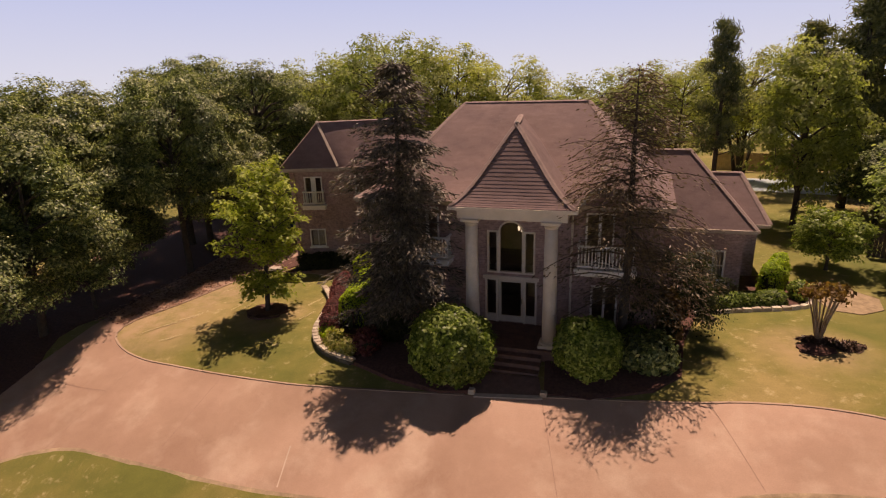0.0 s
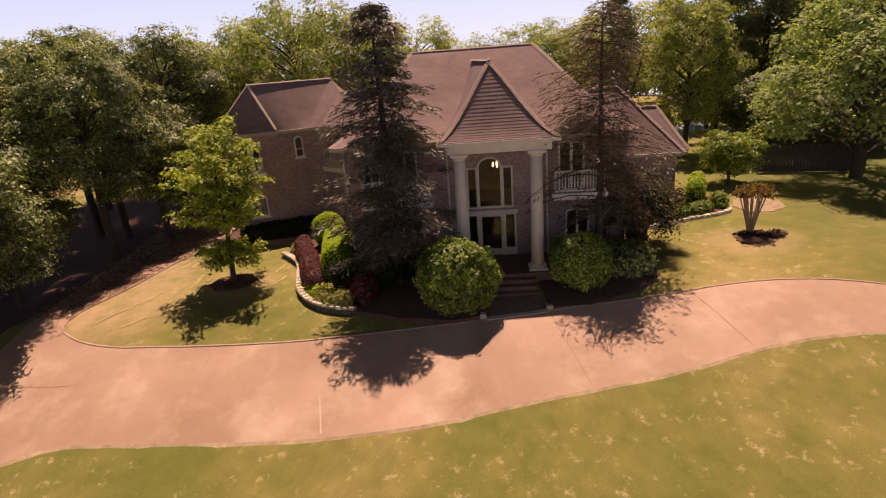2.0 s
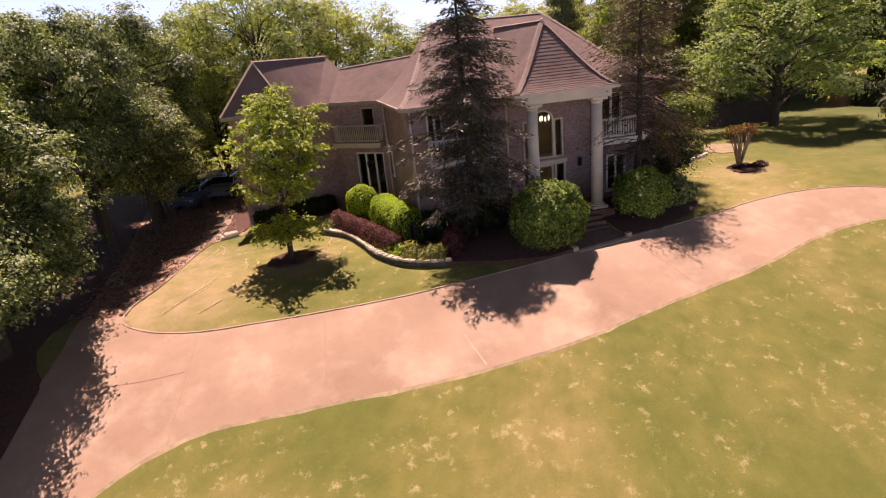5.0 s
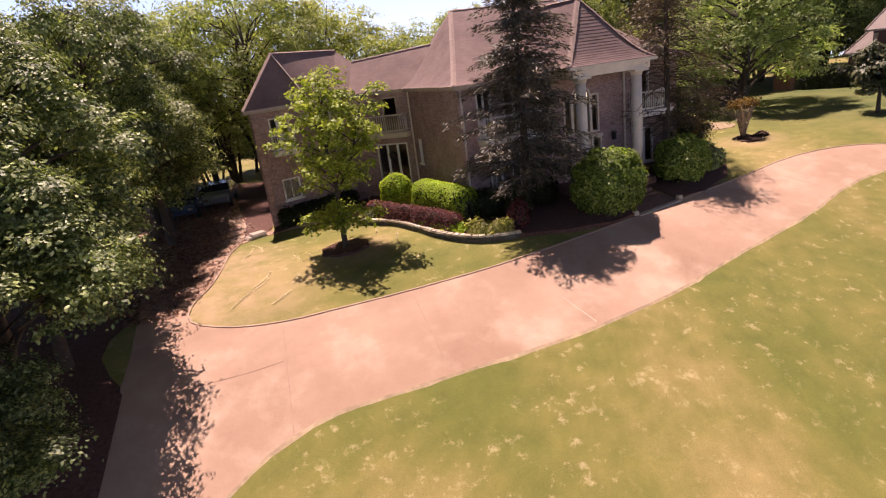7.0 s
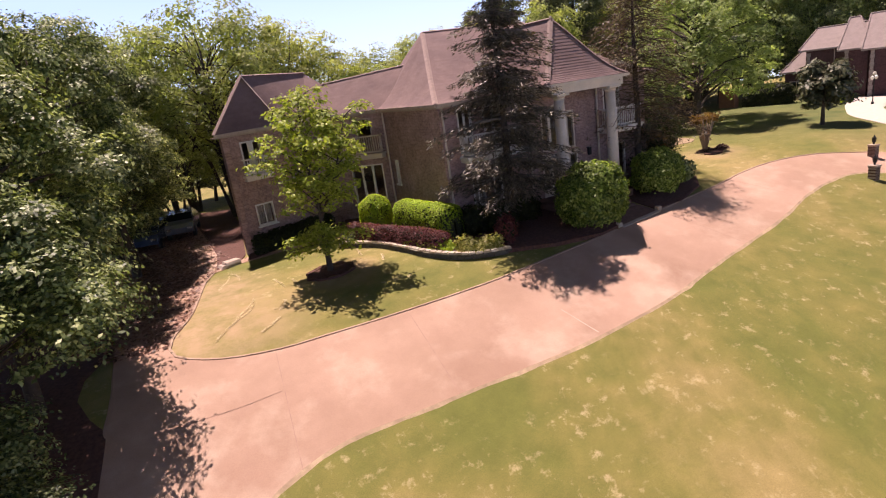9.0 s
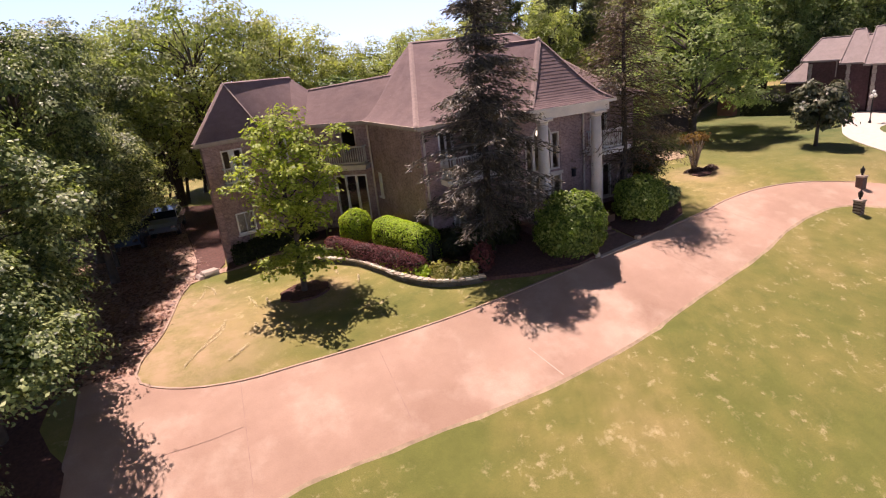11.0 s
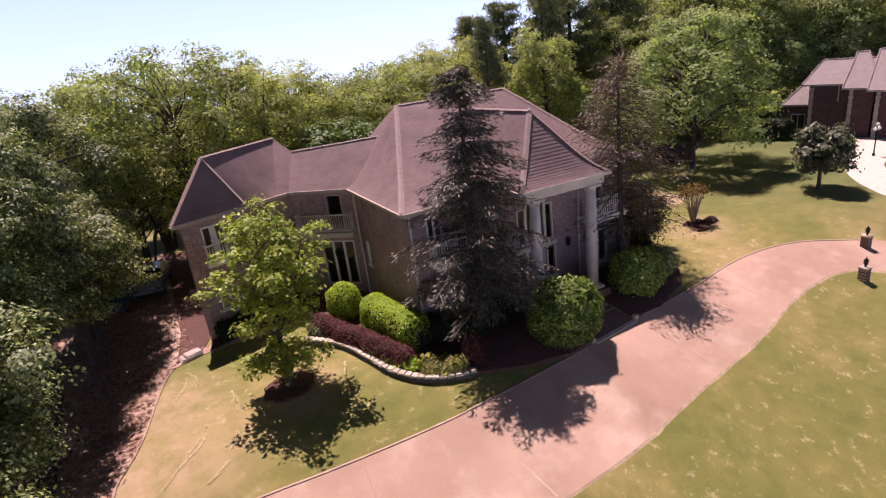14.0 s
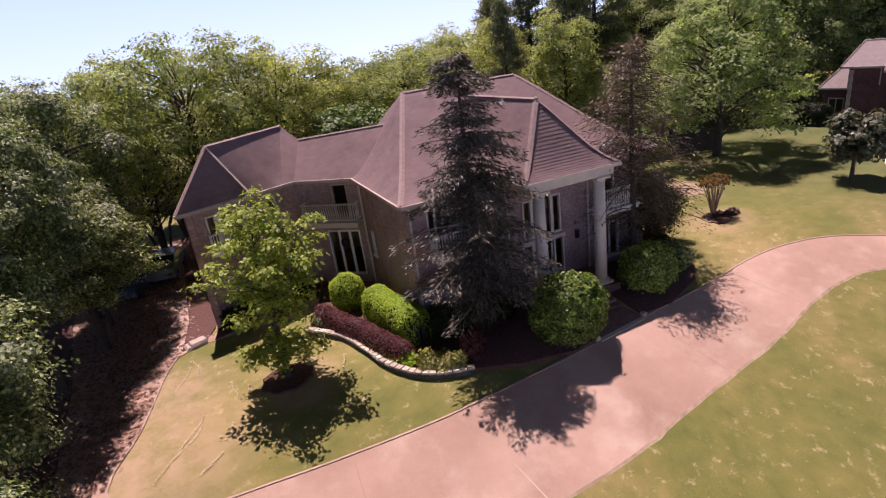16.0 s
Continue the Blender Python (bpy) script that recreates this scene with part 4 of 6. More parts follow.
def broadleaf(name, h, r, base, mat, seed, label, lobes=16, per=36, leaf=0.3, many=16, trunk=0.2, bark=None, stems=1, squash=1.0, top=1.0, group="", category="tree", lobe=(0.24, 0.42), spread=0.7, clump=0.4):
    """A broadleaf tree round its own foot: tapered trunk, limbs into the crown, and a crown of leaf clumps with gaps."""
    rng = np.random.default_rng(seed)
    bark = bark or BARK
    tree = thing(name, label, category, group)
    cz, hz = (base + h) / 2, (h - base) / 2
    # lobes of the crown
    cen = []
    for k in range(lobes):
        f = (k + 0.5) / lobes
        up = -0.85 + 1.75 * f
        ring = math.sqrt(max(0.05, 1 - min(1.0, abs(up)) ** 2)) if up > 0 else 1 - 0.35 * up * up
        a = k * 2.39996 + rng.normal() * 0.3
        rr = r * spread * ring * rng.uniform(0.75, 1.15) * (1 - (1 - top) * f)
        cen.append((rr * math.cos(a), rr * math.sin(a) * squash, cz + hz * 0.72 * up * rng.uniform(0.9, 1.1)))
    cen = np.array(cen)
    lr = r * rng.uniform(*lobe, lobes) * (1 - (1 - top) * np.linspace(0, 1, lobes) * 0.7)
    for s in range(stems):
        lean = Vector((rng.normal() * 0.09 * h, rng.normal() * 0.09 * h, 0)) if stems > 1 else Vector((rng.normal(), rng.normal(), 0)) * 0.02 * h
        tip = Vector((0, 0, h * 0.8)) + lean * 1.5
        foot = lean * 0.12
        pts = [foot + Vector((0, 0, -0.2)), foot + Vector((0, 0, 0.1)), lean * 0.4 + Vector((0, 0, h * 0.25)), lean + Vector((0, 0, h * 0.5)), tip]
        b = Build().tube(pts, [trunk * 1.5, trunk * 1.15, trunk * 0.85, trunk * 0.6, trunk * 0.12], 9)
        part("trunk", b, bark, tree, smooth=True)
    for c, q in zip(cen, lr):
        lim = Build()
        z0 = max(base * 0.7, min(c[2] - 0.3 * r, h * 0.62))
        lim.tube(limb(rng, (0, 0, z0), c, 0.12 * r), [trunk * 0.42, trunk * 0.34, trunk * 0.25, trunk * 0.16, trunk * 0.07], 5)
        for _ in range(2):
            e = c + unit(rng.normal(size=3)) * q * 0.9
            lim.tube(limb(rng, c, e, 0, 3), [trunk * 0.12, trunk * 0.08, trunk * 0.03], 4)
        part("limb", lim, bark, tree, smooth=True)
    at, nor = [], []
    for c, q in zip(cen, lr):
        d = unit(rng.normal(size=(per, 3)) + (0, 0, 0.35))
        p = c + d * q * rng.uniform(0.35, 1.25, (per, 1)) * (1, 1, 0.85)
        wide = clump * rng.uniform(0.6, 1.3, (per, 1))
        off = rng.normal(size=(per, many, 3)) * wide[:, None] * (1, 1, 0.32)
        off[..., 2] -= 0.35 * np.hypot(off[..., 0], off[..., 1])
        at.append((p[:, None] + off).reshape(-1, 3))
        nor.append((d[:, None] * 0.7 + off / wide[:, None] * 0.35 + rng.normal(size=off.shape) * 0.35 + (0, 0, 1.0)).reshape(-1, 3))
    at, nor = np.vstack(at), np.vstack(nor)
    keep = at[:, 2] > 0.15
    part("crown", quads("crown", leaves(rng, at[keep], nor[keep], leaf)), mat, tree)
    return tree


def plant(tree, x, y, turn=0.0, scale=1.0, tall=1.0):
    """Set a tree that was built round its own foot on the ground."""
    tree.matrix_basis = Matrix.Translation((x, y, gz(x, y))) @ Matrix.Rotation(turn, 4, "Z") @ Matrix.Diagonal((scale, scale, scale * tall, 1))
    return tree


def another(tree, x, y, turn=0.0, scale=1.0, tall=1.0):
    m = Matrix.Translation((x, y, gz(x, y))) @ Matrix.Rotation(turn, 4, "Z")
    c = copy_thing(tree, m)
    c.matrix_basis = m @ Matrix.Diagonal((scale, scale, scale * tall, 1))
    return c


def cedar(name, x, y, h, r, mat, seed, label, tiers=30, per=5, sprays=46, low=0.5, droop=0.22, spray=0.34, gap=0.0, power=0.75, bare=0.0, fan=0.30, loose=0.06, short=0.55, lift=0.18, thick=0.045, wood=None, sparse=0.0, bulge=0.0):
    """A cedar: straight tapered trunk, drooping tiers of boughs, needle sprays along every bough."""
    rng = np.random.default_rng(seed)
    tree = thing(name, label, "tree")
    t = Build().tube([(0, 0, -0.2), (0, 0, 0.3), (0.05, 0.02, h * 0.4), (0, 0.05, h * 0.75), (0, 0, h)], [0.24, 0.2, 0.15, 0.08, 0.015], 9)
    part("trunk", t, BARK, tree, smooth=True)
    at, ax = [], []
    for k in range(tiers):
        f = (k + rng.uniform(0, 0.8)) / tiers
        z = low + (h - low) * f
        for j in range(per):
            lowly = sparse * max(0.0, 1 - f / 0.5)
            if rng.random() < gap + 0.5 * lowly:
                continue
            a = rng.uniform(0, 2 * math.pi)
            L = r * (1 - f) ** power * (1 + bulge * (math.sin(math.pi * min(1.0, f * 1.15)) - 0.6)) * rng.uniform(short, 1.15) + 0.25
            out = np.array([math.cos(a), math.sin(a), 0])
            side = np.array([-math.sin(a), math.cos(a), 0])
            rise = rng.uniform(-0.05, lift)
            s = np.linspace(0, 1, 6)
            line = np.outer(s * L, out) + np.outer(L * (rise * s - droop * s**2), (0, 0, 1)) + np.outer(np.sin(s * 3) * 0.06 * L * rng.normal(), side) + (0, 0, z)
            bough = Build().tube([tuple(p) for p in line], [thick * (1 - 0.8 * q) * (0.5 + 0.5 * (1 - f)) + 0.006 for q in s], 4, False)
            part("bough", bough, wood or BARK, tree)
            n = int(sprays * (0.35 + L / r))
            u = rng.uniform(bare + 0.55 * lowly, 1, n) ** 0.8
            base = np.stack([np.interp(u, s, line[:, i]) for i in range(3)], 1)
            wid = fan * L * (1.05 - 0.75 * u)
            lat = rng.uniform(-1, 1, n) * wid
            p = base + lat[:, None] * side + rng.normal(size=(n, 3)) * loose
            p[:, 2] -= np.abs(lat) * 0.25 + rng.uniform(0, 0.16, n)
            at.append(p)
            ax.append(out * 0.8 + np.sign(lat)[:, None] * side * rng.uniform(0.2, 1.0, (n, 1)) + (0, 0, -0.35) + rng.normal(size=(n, 3)) * 0.25)
    at, ax = np.vstack(at), unit(np.vstack(ax))
    wide = unit(np.cross(ax, rng.normal(size=ax.shape) * 0.6 + (0, 0, 1)))
    L = (spray * rng.uniform(0.5, 1.3, len(at)))[:, None]
    q = np.stack([at - ax * L * 0.5, at - wide * L * 0.13, at + ax * L * 0.6, at + wide * L * 0.13], 1)
    part("needles", quads("needles", q), mat, tree)
    tree.matrix_basis = Matrix.Translation((x, y, gz(x, y)))
    return tree


# ---- clipped and loose shrubs ----
def shrub(name, label, shape, mat, seed, count, leaf=0.11, core=None, category="shrub", group="", fluff=0.08):
    """A shrub from its surface: shape(u, v) gives place and outward direction; leaves cover a smooth core coloured dark
    for the shade inside.
    """
    rng = np.random.default_rng(seed)
    bush = thing(name, label, category, group)
    u, v = rng.uniform(0, 1, count), rng.uniform(0, 1, count)
    p, n = shape(u, v)
    lump = np.array([noise.noise((q[0] * 2.1, q[1] * 2.1, q[2] * 2.1)) for q in p])[:, None]
    p = p + n * (lump * fluff * 1.6 + rng.normal(size=(count, 1)) * fluff * 0.5)
    part("foliage", quads("foliage", leaves(rng, p, n + rng.normal(size=n.shape) * 0.42 + (0, 0, 0.25), leaf, 1.35)), mat, bush)
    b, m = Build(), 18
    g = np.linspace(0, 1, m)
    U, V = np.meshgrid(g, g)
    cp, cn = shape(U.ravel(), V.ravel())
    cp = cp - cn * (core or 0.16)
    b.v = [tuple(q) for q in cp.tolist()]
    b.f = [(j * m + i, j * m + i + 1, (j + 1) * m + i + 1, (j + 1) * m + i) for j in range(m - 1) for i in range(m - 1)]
    part("core", b, INNER_SHADE, bush, smooth=True)
    return bush


# near-black colour stands in for the shade between leaves and twigs
INNER_SHADE = plain("twig_shade", (0.035, 0.04, 0.014), 0.95, vary=0.3)


def ball(cx, cy, cz, rx, ry, rz, power=1.0):
    def shape(u, v):
        a, w = 2 * np.pi * u, np.arccos(1 - 1.72 * v)
        d = np.stack([np.sin(w) * np.cos(a), np.sin(w) * np.sin(a), np.cos(w)], -1)
        e = np.sign(d) * np.abs(d) ** power
        return np.array([cx, cy, gz(cx, cy) + cz]) + e * (rx, ry, rz), unit(d / (rx, ry, rz))

    return shape


def loaf(line, wide, tall, z=None, round_=2.6, blunt=0.6):
    """A clipped hedge along a line in plan, with a rounded top."""
    pts = np.array(spline(line, 0.2))
    seg = np.r_[0, np.cumsum(np.linalg.norm(np.diff(pts, axis=0), axis=1))]
    seg /= seg[-1]
    long = np.linalg.norm(np.diff(pts, axis=0), axis=1).sum()

    def shape(u, v):
        x, y = np.interp(u, seg, pts[:, 0]), np.interp(u, seg, pts[:, 1])
        e = 1e-3
        tx, ty = np.interp(np.minimum(1, u + 0.02), seg, pts[:, 0]) - np.interp(np.maximum(0, u - 0.02), seg, pts[:, 0]), np.interp(np.minimum(1, u + 0.02), seg, pts[:, 1]) - np.interp(np.maximum(0, u - 0.02), seg, pts[:, 1])
        ln = np.hypot(tx, ty) + e
        tx, ty = tx / ln, ty / ln
        endd = np.clip(np.minimum(u, 1 - u) * long / (wide * blunt), 0, 1)
        taper = np.sqrt(1 - (1 - endd) ** 2) * 0.85 + 0.15
        a = np.pi * v
        ca, sa = np.cos(a), np.sin(a)
        k = (np.abs(ca) ** round_ + np.abs(sa) ** round_) ** (-1 / round_)
        off, up = ca * k * wide / 2 * taper, sa * k * tall * (0.55 + 0.45 * taper)
        base = ground(x, y) + (z or 0.0)
        p = np.stack([x - ty * off, y + tx * off, base + up], -1)
        out = (1 - endd) * np.where(u < 0.5, -1, 1)
        n = unit(np.stack([-ty * ca + tx * out, tx * ca + ty * out, sa + 0 * u], -1))
        return p, n

    return shape


# ---- planting beds, walls and walks in front of the house ----
WALL_LINE = spline([(-11.19, 5.3), (-10.52, 4.55), (-9.82, 3.51), (-9.32, 1.95), (-8.84, 0.34), (-8.07, -0.76), (-7.05, -1.37), (-5.92, -1.69)], 0.25)
BED_W = WALL_LINE + [(-4.02, -2.35), (-1.92, -2.73), (-0.63, -2.54), (-1.15, -1.6), (-1.15, 0.2), (-2.05, 1.95), (-6.6, 1.95), (-6.9, 8.3), (-9.4, 10.5), (-9.9, 8.7)]
solid("bed", sheet(BED_W, 0.16, 0.5, 0.2, 0.05), MULCH, "dark mulched planting bed along the front of the house", "flower bed", kind="structure")
BED_E = [(1.86, -2.23), (3.45, -2.28), (5.56, -1.55), (6.5, -0.59), (6.78, 2.09), (7.62, 5.24), (9.6, 5.84), (12.07, 6.65), (12.54, 9.19), (11.51, 10.2), (9.65, 10.2), (9.65, 7.85), (5.75, 7.85), (5.75, 1.95), (2.35, 1.95), (1.55, 0.2)]
solid("bed", sheet(BED_E, 0.08, 0.5, 0.2, 0.04), MULCH, "dark mulched bed along the house and its wing", "flower bed", kind="structure")
BED_N = [(-9.9, 8.9), (-13.4, 8.5), (-15.4, 7.9), (-15.1, 9.0), (-11.9, 9.95), (-9.5, 10.7)]
solid("bed", sheet(BED_N, 0.06, 0.5, 0.2, 0.04), MULCH, "dark bed under the west wing windows", "flower bed", kind="structure")
RING = [(-12.69 + 1.05 * math.cos(k * math.pi / 12) * (1 + 0.1 * math.sin(k * 2.1)), 2.13 + 0.95 * math.sin(k * math.pi / 12)) for k in range(24)]
solid("tree_ring", sheet(RING, 0.1, 0.3, 0.15, 0.1), MULCH, "mounded ring of red-brown mulch round the young tree", "mulch ring", kind="structure")
RING2 = [(11.33 + 0.62 * math.cos(k * math.pi / 10) * (1 + 0.15 * math.sin(k * 1.7)), 2.17 + 0.42 * math.sin(k * math.pi / 10)) for k in range(20)]
solid("mulch_ring", sheet(RING2, 0.05, 0.3, 0.1, 0.06), MULCH, "mulch ring under the pruned crape myrtle", "mulch ring", kind="structure")


def block_stone(rng, long, deep, tall):
    """A rough walling stone with chipped corners."""
    v = []
    for sx, sy, sz in ((-1, -1, 0), (1, -1, 0), (1, 1, 0), (-1, 1, 0), (-1, -1, 1), (1, -1, 1), (1, 1, 1), (-1, 1, 1)):
        k = 0.86 if sz else 1.0
        v.append((sx * long / 2 * k * rng.uniform(0.88, 1.05), sy * deep / 2 * k * rng.uniform(0.85, 1.08), sz * tall * rng.uniform(0.9, 1.08)))
    b = Build()
    b.v = v
    b.f = [(3, 2, 1, 0), (4, 5, 6, 7), (0, 1, 5, 4), (1, 2, 6, 5), (2, 3, 7, 6), (3, 0, 4, 7)]
    return b.mesh("stone")


def stone_wall(label, line, courses, long=0.42, deep=0.26, tall=0.16, seed=1, base=0.0):
    """A dry-laid garden wall: each stone is a piece of its own."""
    rng = random.Random(seed)
    owner = thing("garden_wall", label, "garden wall", kind="structure")
    kinds = [block_stone(rng, long, deep, tall) for _ in range(6)]
    tops = [block_stone(rng, long, deep * 1.35, tall * 0.75) for _ in range(4)] if courses > 1 else kinds
    pts = np.array(spline(line, 0.05))
    d = np.r_[0, np.cumsum(np.linalg.norm(np.diff(pts, axis=0), axis=1))]
    for c in range(courses):
        s = (c % 2) * long / 2
        while s < d[-1]:
            x, y = np.interp(s, d, pts[:, 0]), np.interp(s, d, pts[:, 1])
            x2, y2 = np.interp(s + 0.1, d, pts[:, 0]), np.interp(s + 0.1, d, pts[:, 1])
            ang = math.atan2(y2 - y, x2 - x) if s + 0.1 < d[-1] else ang
            # courses below the sunlit top get the stone darkened for shade
            st = part("stone", rng.choice(tops if c == courses - 1 else kinds), STONE if c == courses - 1 else SHADED_STONE, owner)
            st.matrix_basis = pose(x, y, gz(x, y) + base + c * tall * 0.98, 0, 0, math.degrees(ang) + rng.uniform(-4, 4))
            s += long * rng.uniform(0.9, 1.05)
    return owner


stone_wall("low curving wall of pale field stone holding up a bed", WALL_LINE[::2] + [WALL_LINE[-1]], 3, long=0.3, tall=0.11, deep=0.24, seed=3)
stone_wall("single row of field stones edging the wing bed", [(7.59, 5.04), (9.56, 5.64), (11.32, 6.12), (12.16, 6.59), (12.43, 7.53)], 1, seed=5)
solid("walk", sheet([(-0.58, -2.58), (1.81, -2.36), (1.55, -1.4), (-1.12, -1.4)], 0.05, 0.5, 0.15), PAVER, "dark clay-brick entrance walk between round bushes", "walk", kind="structure")
kerb = Build()
kerb_line = [(-0.62, -2.72), (1.84, -2.5), (1.84, -2.34), (-0.62, -2.56)]
kerb.hexa([(x, y, gz(x, y) - 0.1) for x, y in kerb_line], [(x, y, gz(x, y) + 0.075) for x, y in kerb_line])
solid("kerb", kerb, KERB, "pale stone threshold between driveway and entrance walk", "kerb", kind="structure")
stone_rng = random.Random(8)
for x, y in ((-0.73, -2.53), (1.86, -2.32)):
    ob = tagged(part("boulder", block_stone(stone_rng, 0.26, 0.22, 0.2), STONE), "small pale stone at the edge of the entrance walk", "stone", "stones at the entrance")
    ob.location = (x, y, gz(x, y) + 0.02)
slab_rng = random.Random(12)
for k in range(2):
    ob = tagged(part("paving_slab", block_stone(slab_rng, 1.1 - 0.25 * k, 0.7 - 0.15 * k, 0.13), KERB), "pinkish stone slab at the corner of lawn and drive", "stone slab", "slabs at the lawn corner")
    ob.matrix_basis = pose(-16.25 + 0.1 * k, 8.0, gz(-16.25, 8.0) + 0.02 + 0.12 * k, 0, 0, 12 + 9 * k)
EDGING = plain("edging_concrete", (0.42, 0.29, 0.21), 0.9)
# kerb along the island: a thin edge
edge = Build()
line = spline(DRIVE_TOP[3:])
for (x0, y0), (x1, y1) in zip(line, line[1:]):
    if -0.7 < x0 < 1.9:
        continue
    d = Vector((y0 - y1, x1 - x0)).normalized() * 0.045
    za, zb = gz(x0, y0) + 0.05, gz(x1, y1) + 0.05
    edge.hexa([(x0 - d.x, y0 - d.y, za - 0.15), (x1 - d.x, y1 - d.y, zb - 0.15), (x1 + d.x, y1 + d.y, zb - 0.15), (x0 + d.x, y0 + d.y, za - 0.15)], [(x0 - d.x, y0 - d.y, za), (x1 - d.x, y1 - d.y, zb), (x1 + d.x, y1 + d.y, zb), (x0 + d.x, y0 + d.y, za)])
solid("lawn_edge", edge, EDGING, "thin pale concrete edging along lawn and driveway", "edging", kind="structure")

soil = Build()
shoulder = spline(DRIVE_LOW)
for (x0, y0), (x1, y1) in zip(shoulder, shoulder[1:]):
    d = Vector((y0 - y1, x1 - x0)).normalized()
    d0, d1 = d * (0.14 + 0.05 * noise.noise((x0, y0, 0))), d * (0.14 + 0.05 * noise.noise((x1, y1, 0)))
    za, zb = gz(x0, y0), gz(x1, y1)
    soil.poly((x0, y0, za + 0.034), (x0 - d0.x, y0 - d0.y, za - 0.06), (x1 - d1.x, y1 - d1.y, zb - 0.06), (x1, y1, zb + 0.034))
    soil.poly((x0, y0, za + 0.034), (x1, y1, zb + 0.034), (x1 + d1.x, y1 + d1.y, zb - 0.06), (x0 + d0.x, y0 + d0.y, za - 0.06))
solid("soil_edge", soil, plain("bare_soil", (0.50, 0.36, 0.23), 0.95, vary=0.3), "narrow strip of bare soil between driveway and lawn", "edging", kind="structure")

shrub("round_bush", "large ball-clipped bright green bush beside the entrance walk", ball(-1.66, -1.92, 1.42, 1.5, 1.35, 1.42, 0.96), BUSH_LEAF, 11, 13000, 0.115, 0.2, "bush", "bushes at the entrance", 0.14)
shrub("round_bush", "smaller ball-clipped green bush beside the entrance walk", ball(3.25, -1.0, 1.12, 1.15, 1.05, 1.12, 0.95), BUSH_LEAF, 12, 9000, 0.11, 0.2, "bush", "bushes at the entrance", 0.12)
shrub("low_bush", "low spreading dark green bush", ball(5.37, -0.08, 0.5, 1.05, 0.81, 0.68), WOOD_LEAF, 13, 2200, 0.14, 0.15, "bush", fluff=0.14)
shrub("low_bush", "small bright bush at the end of the bed", ball(5.0, 0.9, 0.42, 0.66, 0.66, 0.55), BUSH_LEAF, 15, 1300, 0.13, 0.15, "bush", fluff=0.14)
shrub("rust_shrub", "upright shrub with rust-brown leaves against the house", ball(6.19, 1.78, 1.11, 0.41, 0.41, 1.16), RUST_LEAF, 14, 1400, 0.15, 0.12, fluff=0.16)
shrub("globe_hedge", "lime-green clipped globe hedge", ball(-8.88, 6.25, 1.01, 0.83, 0.79, 0.96, 0.9), LIME_LEAF, 21, 6000, 0.075, 0.1, "hedge", fluff=0.05)
shrub("clipped_hedge", "flat-topped lime-green hedge clipped to a long wedge", loaf([(-8.04, 4.78), (-7.58, 2.68), (-7.13, 0.72)], 1.4, 1.59, 0.1, 4.0, 0.2), LIME_LEAF, 22, 10500, 0.075, 0.1, "hedge", fluff=0.03)
shrub("barberry_hedge", "long low hedge of dark purple barberry", loaf([(-10.45, 6.42), (-9.89, 4.76), (-9.11, 3.03), (-8.58, 1.38), (-7.91, 0.03)], 0.94, 0.79, 0.12, 2.6), PURPLE_LEAF, 23, 8500, 0.07, 0.1, "hedge", fluff=0.06)
shrub("lily_clump", "strappy green lilies along the stone wall", loaf([(-9.16, 2.79), (-8.55, 0.93), (-7.87, -0.23)], 0.48, 0.35, 0.12, 2.0), LIME_LEAF, 24, 1800, 0.13, 0.1, "flowers", fluff=0.12)
shrub("lily_clump", "strappy green lilies at the head of the bed", loaf([(-10.8, 6.02), (-10.08, 4.63)], 0.39, 0.41, 0.12, 2.0), WOOD_LEAF, 26, 800, 0.13, 0.1, "flowers", fluff=0.12)
shrub("yellow_flowers", "mound of yellow-green flowers on the stone wall", loaf([(-7.78, -0.37), (-6.99, -0.81), (-6.1, -1.14)], 0.85, 0.44, 0.12, 2.0), YELLOW_LEAF, 25, 2400, 0.12, 0.1, "flowers", fluff=0.16)
shrub("red_shrub", "small reddish-brown shrub under the cedar", ball(-5.62, -0.95, 0.58, 0.47, 0.47, 0.67), PURPLE_LEAF, 27, 900, 0.12, 0.1, fluff=0.15)
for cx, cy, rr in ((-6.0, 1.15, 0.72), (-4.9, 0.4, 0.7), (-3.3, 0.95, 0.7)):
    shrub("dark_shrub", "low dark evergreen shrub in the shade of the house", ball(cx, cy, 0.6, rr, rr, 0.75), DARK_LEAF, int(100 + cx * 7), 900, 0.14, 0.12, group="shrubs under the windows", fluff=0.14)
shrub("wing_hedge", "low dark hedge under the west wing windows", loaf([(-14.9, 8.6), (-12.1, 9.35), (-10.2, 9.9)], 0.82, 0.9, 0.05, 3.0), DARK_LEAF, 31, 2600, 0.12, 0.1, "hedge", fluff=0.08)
shrub("box_edging", "low clipped box edging along the wing bed", loaf([(7.81, 5.69), (9.58, 6.3), (11.37, 6.85)], 0.96, 0.53, 0.06, 3.0), BUSH_LEAF, 32, 2600, 0.1, 0.1, "hedge", fluff=0.06)
shrub("tall_hedge", "tall narrow hedge with a lime-green clipped top", loaf([(10.7, 7.6), (11.2, 8.7), (11.8, 10.2)], 0.98, 1.45, 0.05, 2.6), LIME_LEAF, 33, 2600, 0.1, 0.1, "hedge", fluff=0.06)
shrub("box_edging", "rounded green shrub at the corner of the wing bed", ball(12, 7.53, 0.39, 0.46, 0.61, 0.49), BUSH_LEAF, 34, 800, 0.1, 0.1, "hedge", fluff=0.08)

